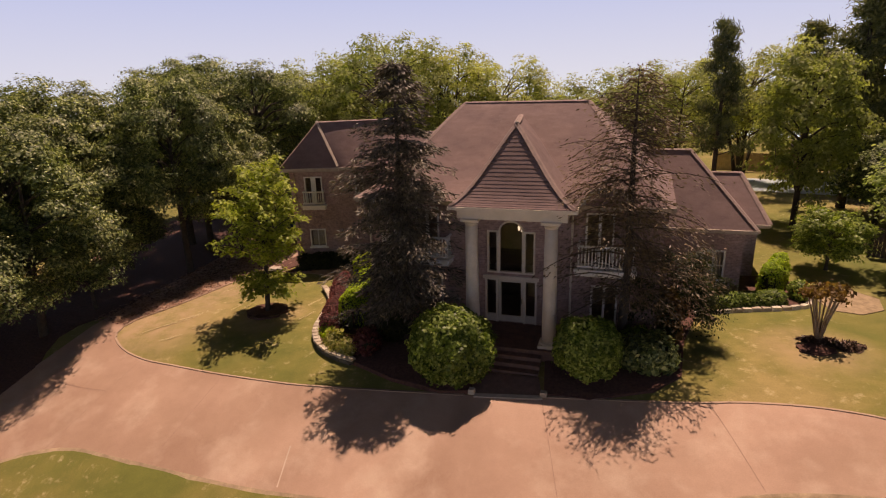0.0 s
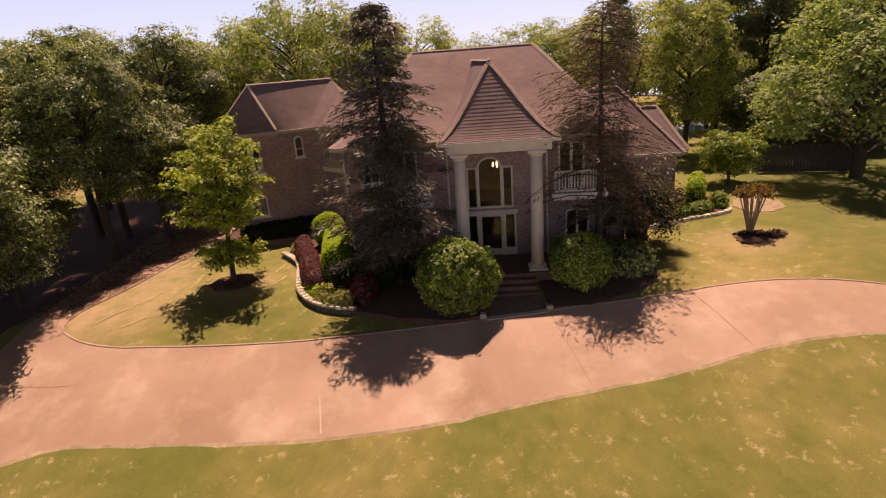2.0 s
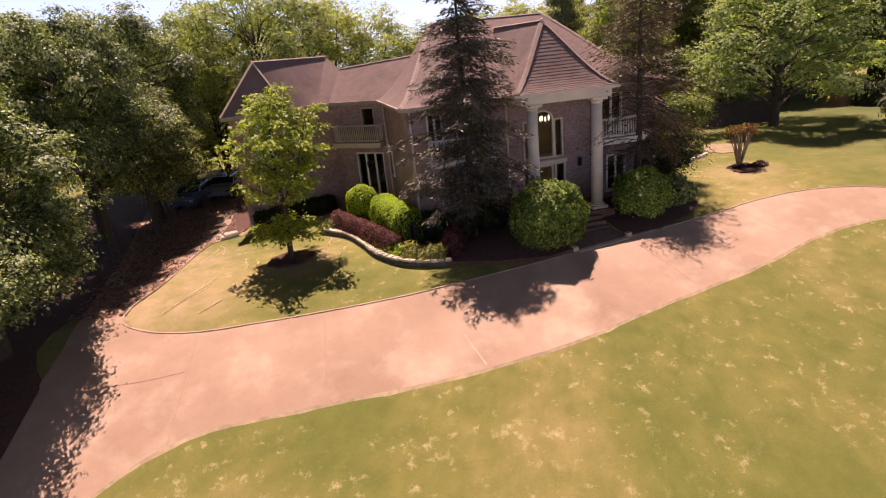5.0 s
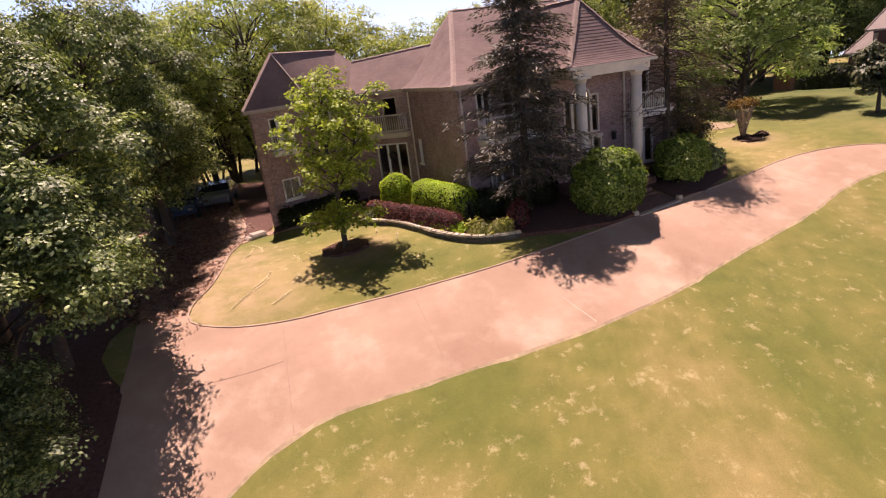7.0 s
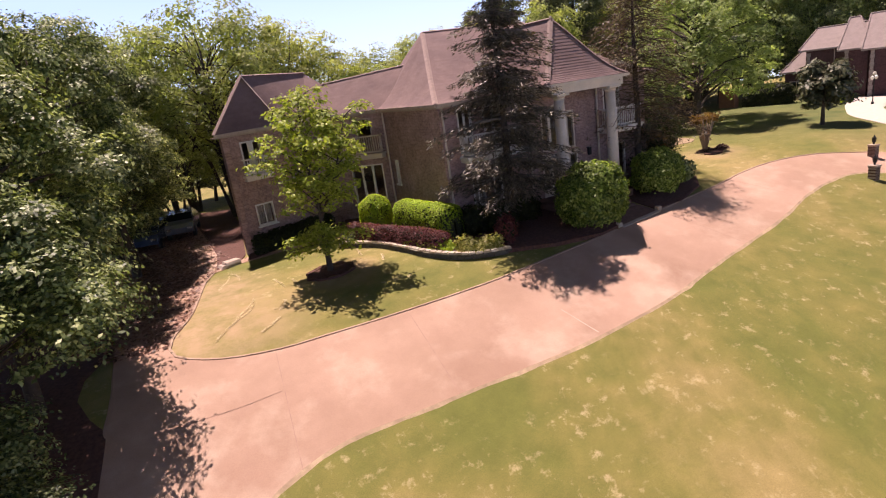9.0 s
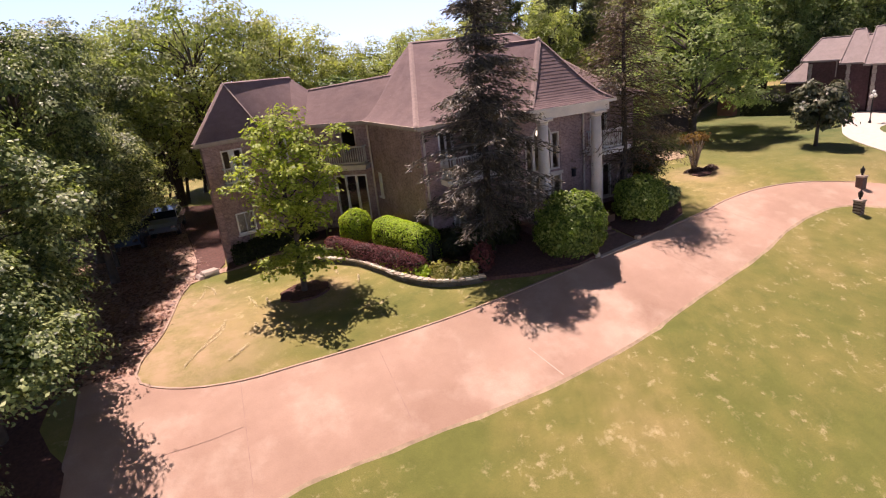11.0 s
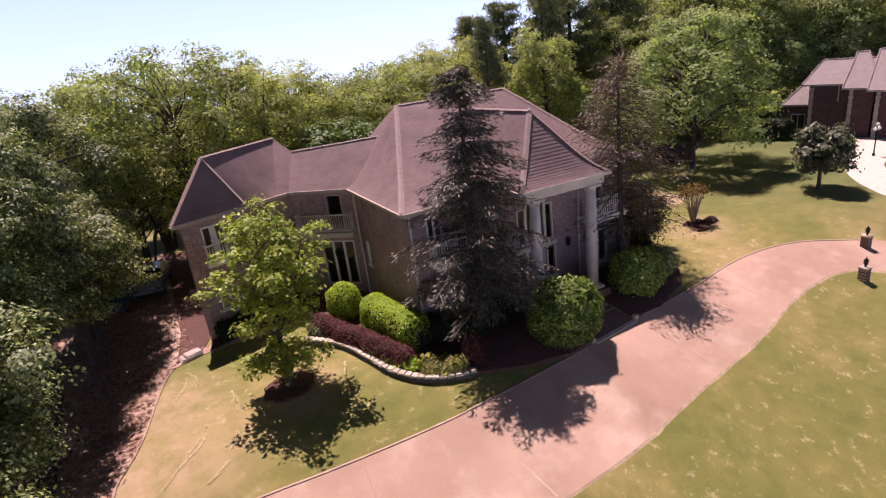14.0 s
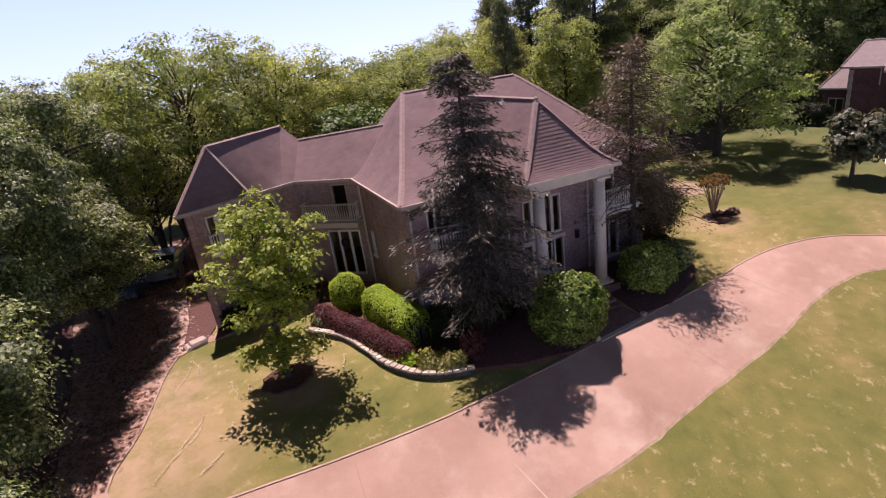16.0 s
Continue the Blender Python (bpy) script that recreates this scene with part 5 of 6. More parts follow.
# young tree on the island lawn
def young_tree(x, y, h):
    """A slender young tree with two leaders, spiralling boughs and flat sprays of leaves with gaps between them."""
    rng = np.random.default_rng(41)
    tree = thing("young_tree", "slender young bright green tree in a mulch ring on the lawn", "tree")
    main = [(0, 0, -0.2), (0.02, 0, 0.4), (0.1, 0.15, h * 0.35), (-0.02, 0.35, h * 0.65), (0.25, 0.75, h * 0.97)]
    fork = [(0.08, 0.12, h * 0.3), (1.0, -0.25, h * 0.55), (1.75, -0.4, h * 0.85)]
    part("trunk", Build().tube(main, [0.17, 0.13, 0.09, 0.05, 0.012], 9), BARK, tree, smooth=True)
    part("trunk", Build().tube(fork, [0.07, 0.045, 0.012], 7), BARK, tree, smooth=True)
    at, nor = [], []
    for pts, n, lo, hi, wide in ((np.array(main), 46, 1.05, h * 0.97, 1.0), (np.array(fork), 19, h * 0.38, h * 0.84, 0.62)):
        for k in range(n):
            z = lo + (hi - lo) * (k + rng.uniform(0, 0.6)) / n
            f = z / h
            a = k * 2.39996 + rng.normal() * 0.3
            L = wide * (0.95 + 2.5 * f if f < 0.5 else 2.2 - 3.3 * (f - 0.5)) * rng.uniform(0.65, 1.15) + 0.2
            root = np.array([np.interp(z, pts[:, 2], pts[:, i]) for i in range(3)])
            out = np.array([math.cos(a), math.sin(a), 0])
            s = np.linspace(0, 1, 5)
            up = 0.85 if f > 0.28 else 0.25
            line = root + np.outer(s * L, out) + np.outer(L * (up * s - 0.3 * s * s), (0, 0, 1))
            part("bough", Build().tube([tuple(p) for p in line], [0.03, 0.024, 0.018, 0.012, 0.005], 5), BARK, tree)
            for u in np.arange(0.4 if f > 0.28 else 0.12, 1.06, (0.3 if f > 0.28 else 0.25) / max(L, 0.6)):
                c = np.array([np.interp(u, s, line[:, i]) for i in range(3)]) + rng.normal(size=3) * (0.16, 0.16, 0.08)
                off = rng.normal(size=(40, 3)) * (0.21, 0.21, 0.08)
                off[:, 2] -= 0.3 * np.hypot(off[:, 0], off[:, 1])
                at.append(c + off)
                nor.append(off * (2.0, 2.0, 0.5) + rng.normal(size=off.shape) * 0.35 + (0, 0, 1.0))
    at, nor = np.vstack(at), np.vstack(nor)
    part("crown", quads("crown", leaves(rng, at, nor, 0.13)), BRIGHT_LEAF, tree)
    tree.matrix_basis = pose(x, y, gz(x, y))


young_tree(-12.69, 2.19, 7.64)
# the two cedars before the house
cedar("cedar", -4.36, 0.35, 11.5, 3.15, CEDAR_LEAF, 51, "tall grey-green cedar with drooping boughs before the house", tiers=38, per=7, sprays=170, low=1.4, droop=0.2, spray=0.21, gap=0.2, power=0.44, sparse=0.55, bulge=0.2, short=0.4, fan=0.34, loose=0.08, wood=plain("grey_twig", (0.17, 0.14, 0.115), 0.95, vary=0.3))
cedar("cedar", 4.4, 1.3, 10.57, 3.3, BROWN_LEAF, 52, "thin brownish cedar with an open crown and bare lower trunk", tiers=40, per=6, sprays=100, low=2.2, droop=0.4, spray=0.17, gap=0.25, power=0.4, bare=0.08, fan=0.45, loose=0.17, short=0.25, lift=0.5, thick=0.03, wood=plain("brown_twig", (0.10, 0.068, 0.045), 0.95, vary=0.3))


def crape_myrtle(x, y):
    """Pruned stems that fan out from one foot, with tufts of new rusty leaves on top."""
    rng = np.random.default_rng(61)
    t = thing("crape_myrtle", "hard-pruned crape myrtle with pale fanned stems and rusty tufts", "shrub")
    at = []
    for k in range(15):
        a = k * 2.4
        tip = Vector((0.62 * math.cos(a) * rng.uniform(0.5, 1.1), 0.62 * math.sin(a) * rng.uniform(0.5, 1.1), rng.uniform(1.7, 2.1)))
        part("stem", Build().tube([(0.06 * math.cos(a), 0.06 * math.sin(a), 0), tip * 0.5, tip], [0.045, 0.035, 0.03], 6), PALE_BARK, t, smooth=True)
        at.append(np.array(tip) + rng.normal(size=(46, 3)) * (0.17, 0.17, 0.08) + (0, 0, 0.06))
    at = np.vstack(at)
    part("crown", quads("crown", leaves(rng, at, rng.normal(size=at.shape) + (0, 0, 0.6), 0.12)), RUST_LEAF, t)
    t.matrix_basis = pose(x, y, gz(x, y) + 0.02)


crape_myrtle(11.6, 3.0)
def mulch_heap(x, y, r, tall, seed):
    """A low uneven heap of shredded bark."""
    rng = np.random.default_rng(seed)
    n = 900
    a, d = rng.uniform(0, 2 * math.pi, n), r * np.sqrt(rng.uniform(0, 1, n))
    px, py = x + d * np.cos(a) * (1 + 0.25 * np.sin(3 * a)), y + 0.7 * d * np.sin(a)
    at = np.stack([px, py, ground(px, py) + tall * (1 - (d / r) ** 2) * rng.uniform(0.2, 1.0, n) + 0.02], 1)
    solid("mulch_heap", quads("mulch_heap", leaves(rng, at, rng.normal(size=at.shape) * 0.5 + (0, 0, 1), 0.09, 2.6)), leafy("shredded_bark", [(0.05, 0.024, 0.016), (0.11, 0.055, 0.036), (0.20, 0.11, 0.07)], through=0.05), "low heap of dark shredded bark beside the crape myrtle", "mulch", kind="stuff")


mulch_heap(11.6, 2.95, 0.6, 0.12, 5)
mulch_heap(12.5, 2.55, 0.5, 0.25, 6)
solid("bare_soil", sheet([(13.0, 6.2), (14.0, 5.9), (15.0, 6.6), (15.3, 8.0), (14.4, 9.0), (13.2, 8.6), (12.7, 7.4)], 0.03, 0.5, 0.1, 0.02), plain("bare_soil", (0.36, 0.26, 0.16), 0.95, vary=0.35), "patch of worn pale bare soil on the lawn", "soil", kind="structure")

# woods on the west side
w1 = plant(broadleaf("woodland_tree", 14.2, 4.6, 3.3, WOOD_LEAF, 71, "tall full-crowned dark green woodland tree", lobes=30, per=15, leaf=0.13, many=110, lobe=(0.25, 0.36), spread=0.98, top=0.7, trunk=0.26, group="woods to the west"), -23.0, -2.0, 0, 0.76, 1.04)
w2 = plant(broadleaf("woodland_tree", 14.4, 4.3, 3.2, WOOD_LEAF, 72, "tall woodland tree with a clear dark trunk", lobes=30, per=15, leaf=0.13, many=110, lobe=(0.25, 0.38), spread=0.98, top=0.85, trunk=0.27, group="woods to the west"), -21.7, 6.9, 0, 0.72, 1.28)
w3 = plant(broadleaf("low_tree", 9.0, 3.2, 1.3, WOOD_LEAF, 73, "low leafy tree at the edge of the driveway", lobes=30, per=13, leaf=0.115, many=95, lobe=(0.26, 0.38), spread=0.95, top=0.5, trunk=0.14, clump=0.34, group="woods to the west"), -22.4, 0.6, 0, 0.74, 0.98)
for x, y, turn, s, tall in ((-23.2, -4.8, 1.2, 0.72, 0.9), (-26.4, -2.6, 5.1, 0.83, 1.0), (-26.2, 2.4, 2.5, 0.85, 1.0), (-28.6, -7.4, 3.7, 0.81, 0.95), (-30.0, -12.5, 0.7, 0.82, 0.97), (-26.79, -3.77, 4.0, 0.86, 0.95), (-27.64, 4.81, 3.1, 0.92, 1)):
    another(w1, x, y, turn, s, tall)
for x, y, turn, s, tall in ((-23.6, 11.2, 1.0, 0.8, 1.08), (-26.2, 12.17, 2.0, 0.94, 1), (-21.5, 15.23, 4.2, 0.86, 1.12), (-20.5, 10.58, 5.6, 0.72, 0.86), (-23.42, 22.56, 4.2, 0.91, 1), (-30.39, 19.54, 0.4, 1.04, 1)):
    another(w2, x, y, turn, s, tall)
for x, y, turn, s, tall in ((-26.12, 6.69, 1.0, 0.81, 0.97), (-20.57, 13.63, 2.3, 0.77, 1.08), (-19.16, 30.76, 1.2, 0.91, 0.55), (-14.75, 31.96, 3.2, 1.01, 0.55), (-10.19, 36.07, 5.2, 1.06, 0.55), (-21.99, 25.54, 0.2, 0.95, 0.59), (-23.6, -7.4, 4.4, 0.7, 0.85), (24.72, 29.64, 1.4, 1.1, 0.74), (29.4, 33.15, 2.9, 1.33, 0.95), (21.36, 33.8, 0.4, 1.11, 0.76), (21.94, 24.58, 2.4, 0.9, 0.55), (26.88, 28.21, 3.4, 1, 0.55), (27.0, 22.0, 0.9, 1.1, 0.8), (31.5, 21.5, 2.2, 1.2, 0.8), (36.0, 21.0, 4.1, 1.2, 0.85), (41.0, 20.5, 5.2, 1.2, 0.9), (46.5, 17.5, 1.9, 1.3, 0.9), (51.5, 13.0, 3.0, 1.3, 0.9), (37.5, 27.5, 0.2, 1.3, 0.9), (44.0, 25.0, 2.7, 1.3, 0.95), (20.0, 22.5, 1.7, 1.0, 0.7), (24.5, 19.5, 4.6, 0.85, 0.6)):
    another(w3, x, y, turn, s, tall)

FLOOR_W = [(-22.32, -13.98), (-21.84, -8.93), (-21.21, -4.15), (-21, 0.54), (-21.48, 7.17), (-22.65, 14.56), (-23.77, 24.82), (-28.9, 26.03), (-33.86, 20.21), (-31.34, 5.49), (-29.71, -4.59), (-31.67, -13.2), (-26.55, -14.89)]
solid("woodland_floor", sheet(FLOOR_W, 0.045, 1.0, 0.2, 0.05), MULCH, "dark woodland floor of bark and old leaves under the trees", "woodland floor", kind="structure")

# dark sheet over the lawn: colours in the shade on leaf-littered drive here
solid("shaded_drive_strip", sheet([(-16.9, 7.7), (-15.7, 8.3), (-15.3, 9.3), (-14.5, 17.4), (-14.2, 25.0), (-17.2, 27.5), (-16.6, 11.0)], 0.05, 0.7, 0.15, 0.04), MULCH, "dark strip standing in for shaded, leaf-littered drive beside the west wing", "flower bed", kind="structure")


def fallen_leaves():
    rng = np.random.default_rng(17)
    n = 9000
    x = rng.normal(-19.6, 1.9, n)
    y = rng.uniform(-0.5, 22, n)
    ok = np.array([inside(OUTLINE, a, b) for a, b in zip(x, y)])
    x, y = x[ok], y[ok]
    at = np.stack([x, y, ground(x, y) + 0.045 + rng.uniform(0, 0.02, len(x))], 1)
    m = leafy("dry_leaf", [(0.13, 0.058, 0.04), (0.25, 0.115, 0.078), (0.40, 0.22, 0.15)], through=0.1)
    solid("fallen_leaves", quads("fallen_leaves", leaves(rng, at, rng.normal(size=at.shape) * 0.25 + (0, 0, 1), 0.13)), m, "red-brown fallen leaves strewn over the shaded drive", "leaves", kind="stuff")


fallen_leaves()


def dry_straw():
    """Thin trails of dry clippings left on the worn corner of the lawn."""
    rng = np.random.default_rng(23)
    at = []
    for x, y, turn, long in ((-17.67, -1.11, 1.1, 1.7), (-17.16, -0.4, 1.0, 2.0), (-16.67, 0.38, 1.2, 1.5), (-17.02, 4.24, 1.35, 1.9), (-16.11, 4.91, 1.8, 1.7), (-14.9, 2.03, 1.5, 1.5), (-14.36, 1.49, 1.4, 1.3), (-15.41, -0.21, 1.2, 0.9), (-16.22, -1.44, 0.9, 1.0), (-10.83, 3.13, 1.6, 1.2), (-10.38, 1.48, 1.5, 1.0)):
        s = rng.uniform(0, 1, 170) * long
        w = rng.normal(size=170) * 0.035 + 0.12 * np.sin(s * 2.3 + x)
        at.append(np.stack([x + s * math.cos(turn) - w * math.sin(turn), y + s * math.sin(turn) + w * math.cos(turn)], 1))
    at = np.vstack(at)
    p = np.stack([at[:, 0], at[:, 1], ground(at[:, 0], at[:, 1]) + 0.03], 1)
    m = leafy("dry_straw", [(0.50, 0.39, 0.22), (0.60, 0.48, 0.29), (0.68, 0.57, 0.37)], through=0.1)
    solid("dry_straw", quads("dry_straw", leaves(rng, p, rng.normal(size=p.shape) * 0.2 + (0, 0, 1), 0.016, 5.0)), m, "pale trails of dry grass clippings on the lawn", "straw", kind="stuff")


dry_straw()

# yellow-green trees behind the house
y1 = plant(broadleaf("spring_tree", 13.2, 5.0, 2.6, SPRING_LEAF, 81, "spreading yellow-green tree with several dark stems", lobes=42, per=12, leaf=0.145, many=40, lobe=(0.18, 0.3), spread=0.95, trunk=0.15, stems=5, group="trees behind the house"), -14.0, 21.5, 0, 1.02, 1.18)
for x, y, turn, s, tall in ((-21.0, 24.0, 1.1, 0.95, 1.15), (-10.2, 24.5, 2.2, 1.0, 1.14), (-16.5, 28.0, 0.5, 1.0, 1.17), (-24.5, 27.0, 3.0, 0.95, 1.08), (-18.0, 22.6, 5.7, 0.85, 0.95), (-6.4, 28.0, 4.0, 0.98, 1.05), (-1.2, 29.0, 5.0, 0.95, 0.84), (3.4, 29.0, 2.6, 1.0, 0.9), (8.0, 32.0, 1.6, 1.05, 0.88), (14.0, 36.0, 0.6, 1.1, 0.9), (-29.0, 26.0, 2.0, 1.0, 0.97)):
    another(y1, x, y, turn, s, tall)
plant(broadleaf("dark_oak", 9.2, 3.4, 1.5, leafy("oak_leaf", [(0.04, 0.085, 0.015), (0.11, 0.19, 0.03), (0.27, 0.38, 0.075)], through=0.3), 82, "round dense green oak close behind the roof", lobes=26, per=11, leaf=0.16, many=62, lobe=(0.25, 0.36), spread=0.9, trunk=0.2, clump=0.36), -4.0, 20.6, 0, 1.0, 0.98)

# east side
e1 = plant(broadleaf("shade_tree", 13.0, 5.4, 0.2, leafy("shade_leaf", [(0.24, 0.32, 0.12), (0.39, 0.48, 0.20), (0.56, 0.63, 0.33)]), 91, "broad light green shade tree beside the lawn", lobes=46, per=15, leaf=0.15, many=40, lobe=(0.17, 0.28), spread=1.0, top=0.5, trunk=0.26), 21.6, 11.9, 0, 1.12, 0.95)
plant(broadleaf("round_tree", 9.8, 3.1, 0.5, SPRING_LEAF, 92, "rounded light green tree behind the house", lobes=28, per=14, leaf=0.145, many=44, trunk=0.18, clump=0.32), 15.0, 21.4, 0, 1.02, 1.3)
plant(broadleaf("holly", 3.7, 1.75, 0.3, BUSH_LEAF, 93, "tall loose green shrub beside the wing", lobes=18, per=10, leaf=0.1, many=70, trunk=0.08, clump=0.22, category="shrub"), 14.3, 11.9, 0, 1.0, 0.96)
plant(broadleaf("magnolia", 4.5, 1.75, 0.8, MAGNOLIA_LEAF, 94, "small dark magnolia with glossy leaves on the far lawn", lobes=20, per=10, leaf=0.19, many=36, trunk=0.13, clump=0.24), 21.6, 1.95, 0, 0.9, 1.1)

plant(broadleaf("yew", 4.3, 2.0, 0.3, DARK_LEAF, 96, "dark spreading yew with drooping branches beside the east bed", lobes=22, per=12, leaf=0.085, many=60, lobe=(0.2, 0.34), spread=0.95, trunk=0.09, clump=0.26, stems=3, category="shrub"), 6.3, 2.5, 0, 0.8, 1.2)


def pine(name, h, r, seed, label, group=""):
    rng = np.random.default_rng(seed)
    t = thing(name, label, "tree", group)
    part("trunk", Build().tube([(0, 0, -0.2), (0, 0, h * 0.5), (0.1, 0, h)], [0.28, 0.2, 0.04], 8), BARK, t, smooth=True)
    at = []
    for k in range(26):
        z = h * (0.35 + 0.65 * k / 26)
        a = k * 2.4 + rng.normal() * 0.3
        L = r * (1.25 - 0.85 * k / 26) * rng.uniform(0.5, 1.25)
        tip = Vector((L * math.cos(a), L * math.sin(a), z + 0.25 * L))
        part("bough", Build().tube([(0, 0, z), tip * 0.5 + Vector((0, 0, z * 0.5)), tip], [0.06, 0.04, 0.02], 4), BARK, t)
        for s in (0.62, 1.0):
            c = np.array([tip.x * s, tip.y * s, z + 0.25 * L * s])
            at.append(c + rng.normal(size=(200, 3)) * (0.36, 0.36, 0.2))
    at = np.vstack(at)
    part("needles", quads("needles", leaves(rng, at, rng.normal(size=at.shape) + (0, 0, 0.4), 0.1, 4.5)), PINE_LEAF, t)
    return t


p1 = plant(pine("pine", 13.2, 2.0, 95, "tall dark pine behind the house", "dark pines"), 10.0, 22.4, 0, 0.66, 1.5)
for x, y, turn, s, tall in ((30.97, 42.03, 2.0, 1.54, 0.8), (19.5, 27.5, 3.0, 1.15, 1.0), (23.5, 28.6, 4.0, 1.26, 1.05), (26.78, 45.8, 5.0, 1.41, 0.82), (29.0, 28.6, 0.5, 1.32, 1.05), (20.7, 44.03, 0.2, 1.24, 0.85)):
    another(p1, x, y, turn, s, tall)
for x, y, turn, s, tall in ((33.94, 29.5, 0.8, 1.04, 0.93), (39.6, 27.7, 3.2, 1.1, 1.15), (46.8, 27.1, 4.4, 1.11, 1.2), (54, 20.9, 5.3, 1.22, 1.2), (60, 9.8, 1.7, 1.22, 1.2), (36.5, 36.0, 1.2, 1.2, 1.1), (52.0, 31.0, 3.4, 1.25, 1.1)):
    another(w1, x, y, turn, s, tall)


for x, y, turn, s, tall in ((33.0, 29.0, 1.0, 1.1, 1.15), (39.0, 25.5, 2.4, 1.1, 1.15), (44.5, 22.5, 3.3, 1.1, 1.15), (49.5, 18.0, 4.4, 1.1, 1.15), (28.0, 26.5, 5.5, 1.0, 1.0)):
    another(y1, x, y, turn, s, tall)


for x, y, turn, s, tall in ((31.5, 22.5, 2.0, 1.0, 0.95), (41.5, 21.5, 1.2, 1.1, 1.1), (47.5, 19.0, 4.1, 1.15, 1.2), (55.0, 13.0, 5.1, 1.2, 1.2)):
    another(e1, x, y, turn, s, tall)


def far_woods():
    """A belt of distant woodland all round: trunks lost in foliage, built as one mass of leaf clumps."""
    rng = np.random.default_rng(99)
    at, nor = [], []
    for k in range(300):
        a = 2 * math.pi * k / 300 + rng.normal() * 0.02
        d = rng.uniform(78, 110)
        cx, cy = d * math.sin(a), d * math.cos(a)
        h, r = rng.uniform(5.0, 8.0) + 6.0 * max(0.0, math.sin(a)), rng.uniform(5.0, 8.0)
        for _ in range(7):
            c = np.array([cx, cy, h * 0.55]) + unit(rng.normal(size=3)) * (r * 0.6, r * 0.6, h * 0.32)
            dd = unit(rng.normal(size=(260, 3)) + (0, 0, 0.3))
            at.append(c + dd * r * 0.5 * rng.uniform(0.7, 1.1, (260, 1)))
            nor.append(dd + rng.normal(size=dd.shape) * 0.5)
    at, nor = np.vstack(at), np.vstack(nor)
    at[:, 2] = np.maximum(at[:, 2], 0.2) + ground(at[:, 0], at[:, 1])
    solid("far_woods", quads("far_woods", leaves(rng, at, nor, 0.36)), WOOD_LEAF, "belt of distant green woodland", "woods", kind="stuff")


far_woods()

# ---- back garden: court, fences ----
solid("court", sheet([(13.0, 33.5), (21.5, 32.0), (22.5, 38.5), (13.5, 40.0)], 0.03, 2.0), COURT, "pale paved court in the back garden", "court", kind="structure")


def board_fence(label, a, bb, tall, mat, board=0.14, group=""):
    f = Face(a, bb)
    t = thing("fence", label, "fence")
    me = Build().box(-board / 2 + 0.006, board / 2 - 0.006, -0.012, 0.012, 0.05, tall).mesh("board")
    n = int(f.long / board)
    ang = math.degrees(math.atan2(f.u.y, f.u.x))
    for k in range(n):
        p = f.at((k + 0.5) * board, 0, 0)
        o = part("board", me, mat, t)
        o.matrix_basis = pose(p[0], p[1], gz(p[0], p[1]), 0, 0, ang)
    for k in range(int(f.long / 2.4) + 1):
        p = f.at(min(k * 2.4, f.long), -0.08, 0)
        part("post", Build().box(p[0] - 0.05, p[0] + 0.05, p[1] - 0.05, p[1] + 0.05, gz(p[0], p[1]) - 0.2, gz(p[0], p[1]) + tall + 0.05), mat, t)
    for z in (0.4, tall - 0.35):
        part("rail", f.block(Build(), 0, f.long, -0.06, -0.02, gz(*a) + z - 0.05, gz(*a) + z + 0.05), mat, t)


board_fence("tan wooden board fence behind the court", (13.2, 44.2), (21, 42.9), 1.9, FENCE, 0.2)
board_fence("dark weathered board fence at the side of the garden", (17.0, 14.6), (23.0, 13.2), 1.7, DARKWOOD, 0.18)

# ---- brick gate posts with lanterns at the driveway mouth ----
POST_BRICK = brickwork("post_brick", (0.12, 0.07, 0.055), (0.085, 0.05, 0.042), (0.3, 0.26, 0.22))


def gate_post(x, y):
    z = gz(x, y)
    t = thing("gate_post", "low dark brick gate post with pale cap and small lantern", "gate post", "posts at the driveway mouth")
    part("pillar", Build().box(x - 0.18, x + 0.18, y - 0.18, y + 0.18, z - 0.1, z + 0.62), POST_BRICK, t)
    part("cap", Build().box(x - 0.21, x + 0.21, y - 0.21, y + 0.21, z + 0.62, z + 0.7), KERB, t, "pale stone cap")
    lan = part("lantern", Build().lathe(x, y, [(0.05, z + 0.72), (0.05, z + 0.8), (0.09, z + 0.84), (0.11, z + 1.05), (0.03, z + 1.15), (0.01, z + 1.22)], 6), IRON, t, "small black lantern")


gate_post(16.08, -3.94)
gate_post(13.29, -5.44)

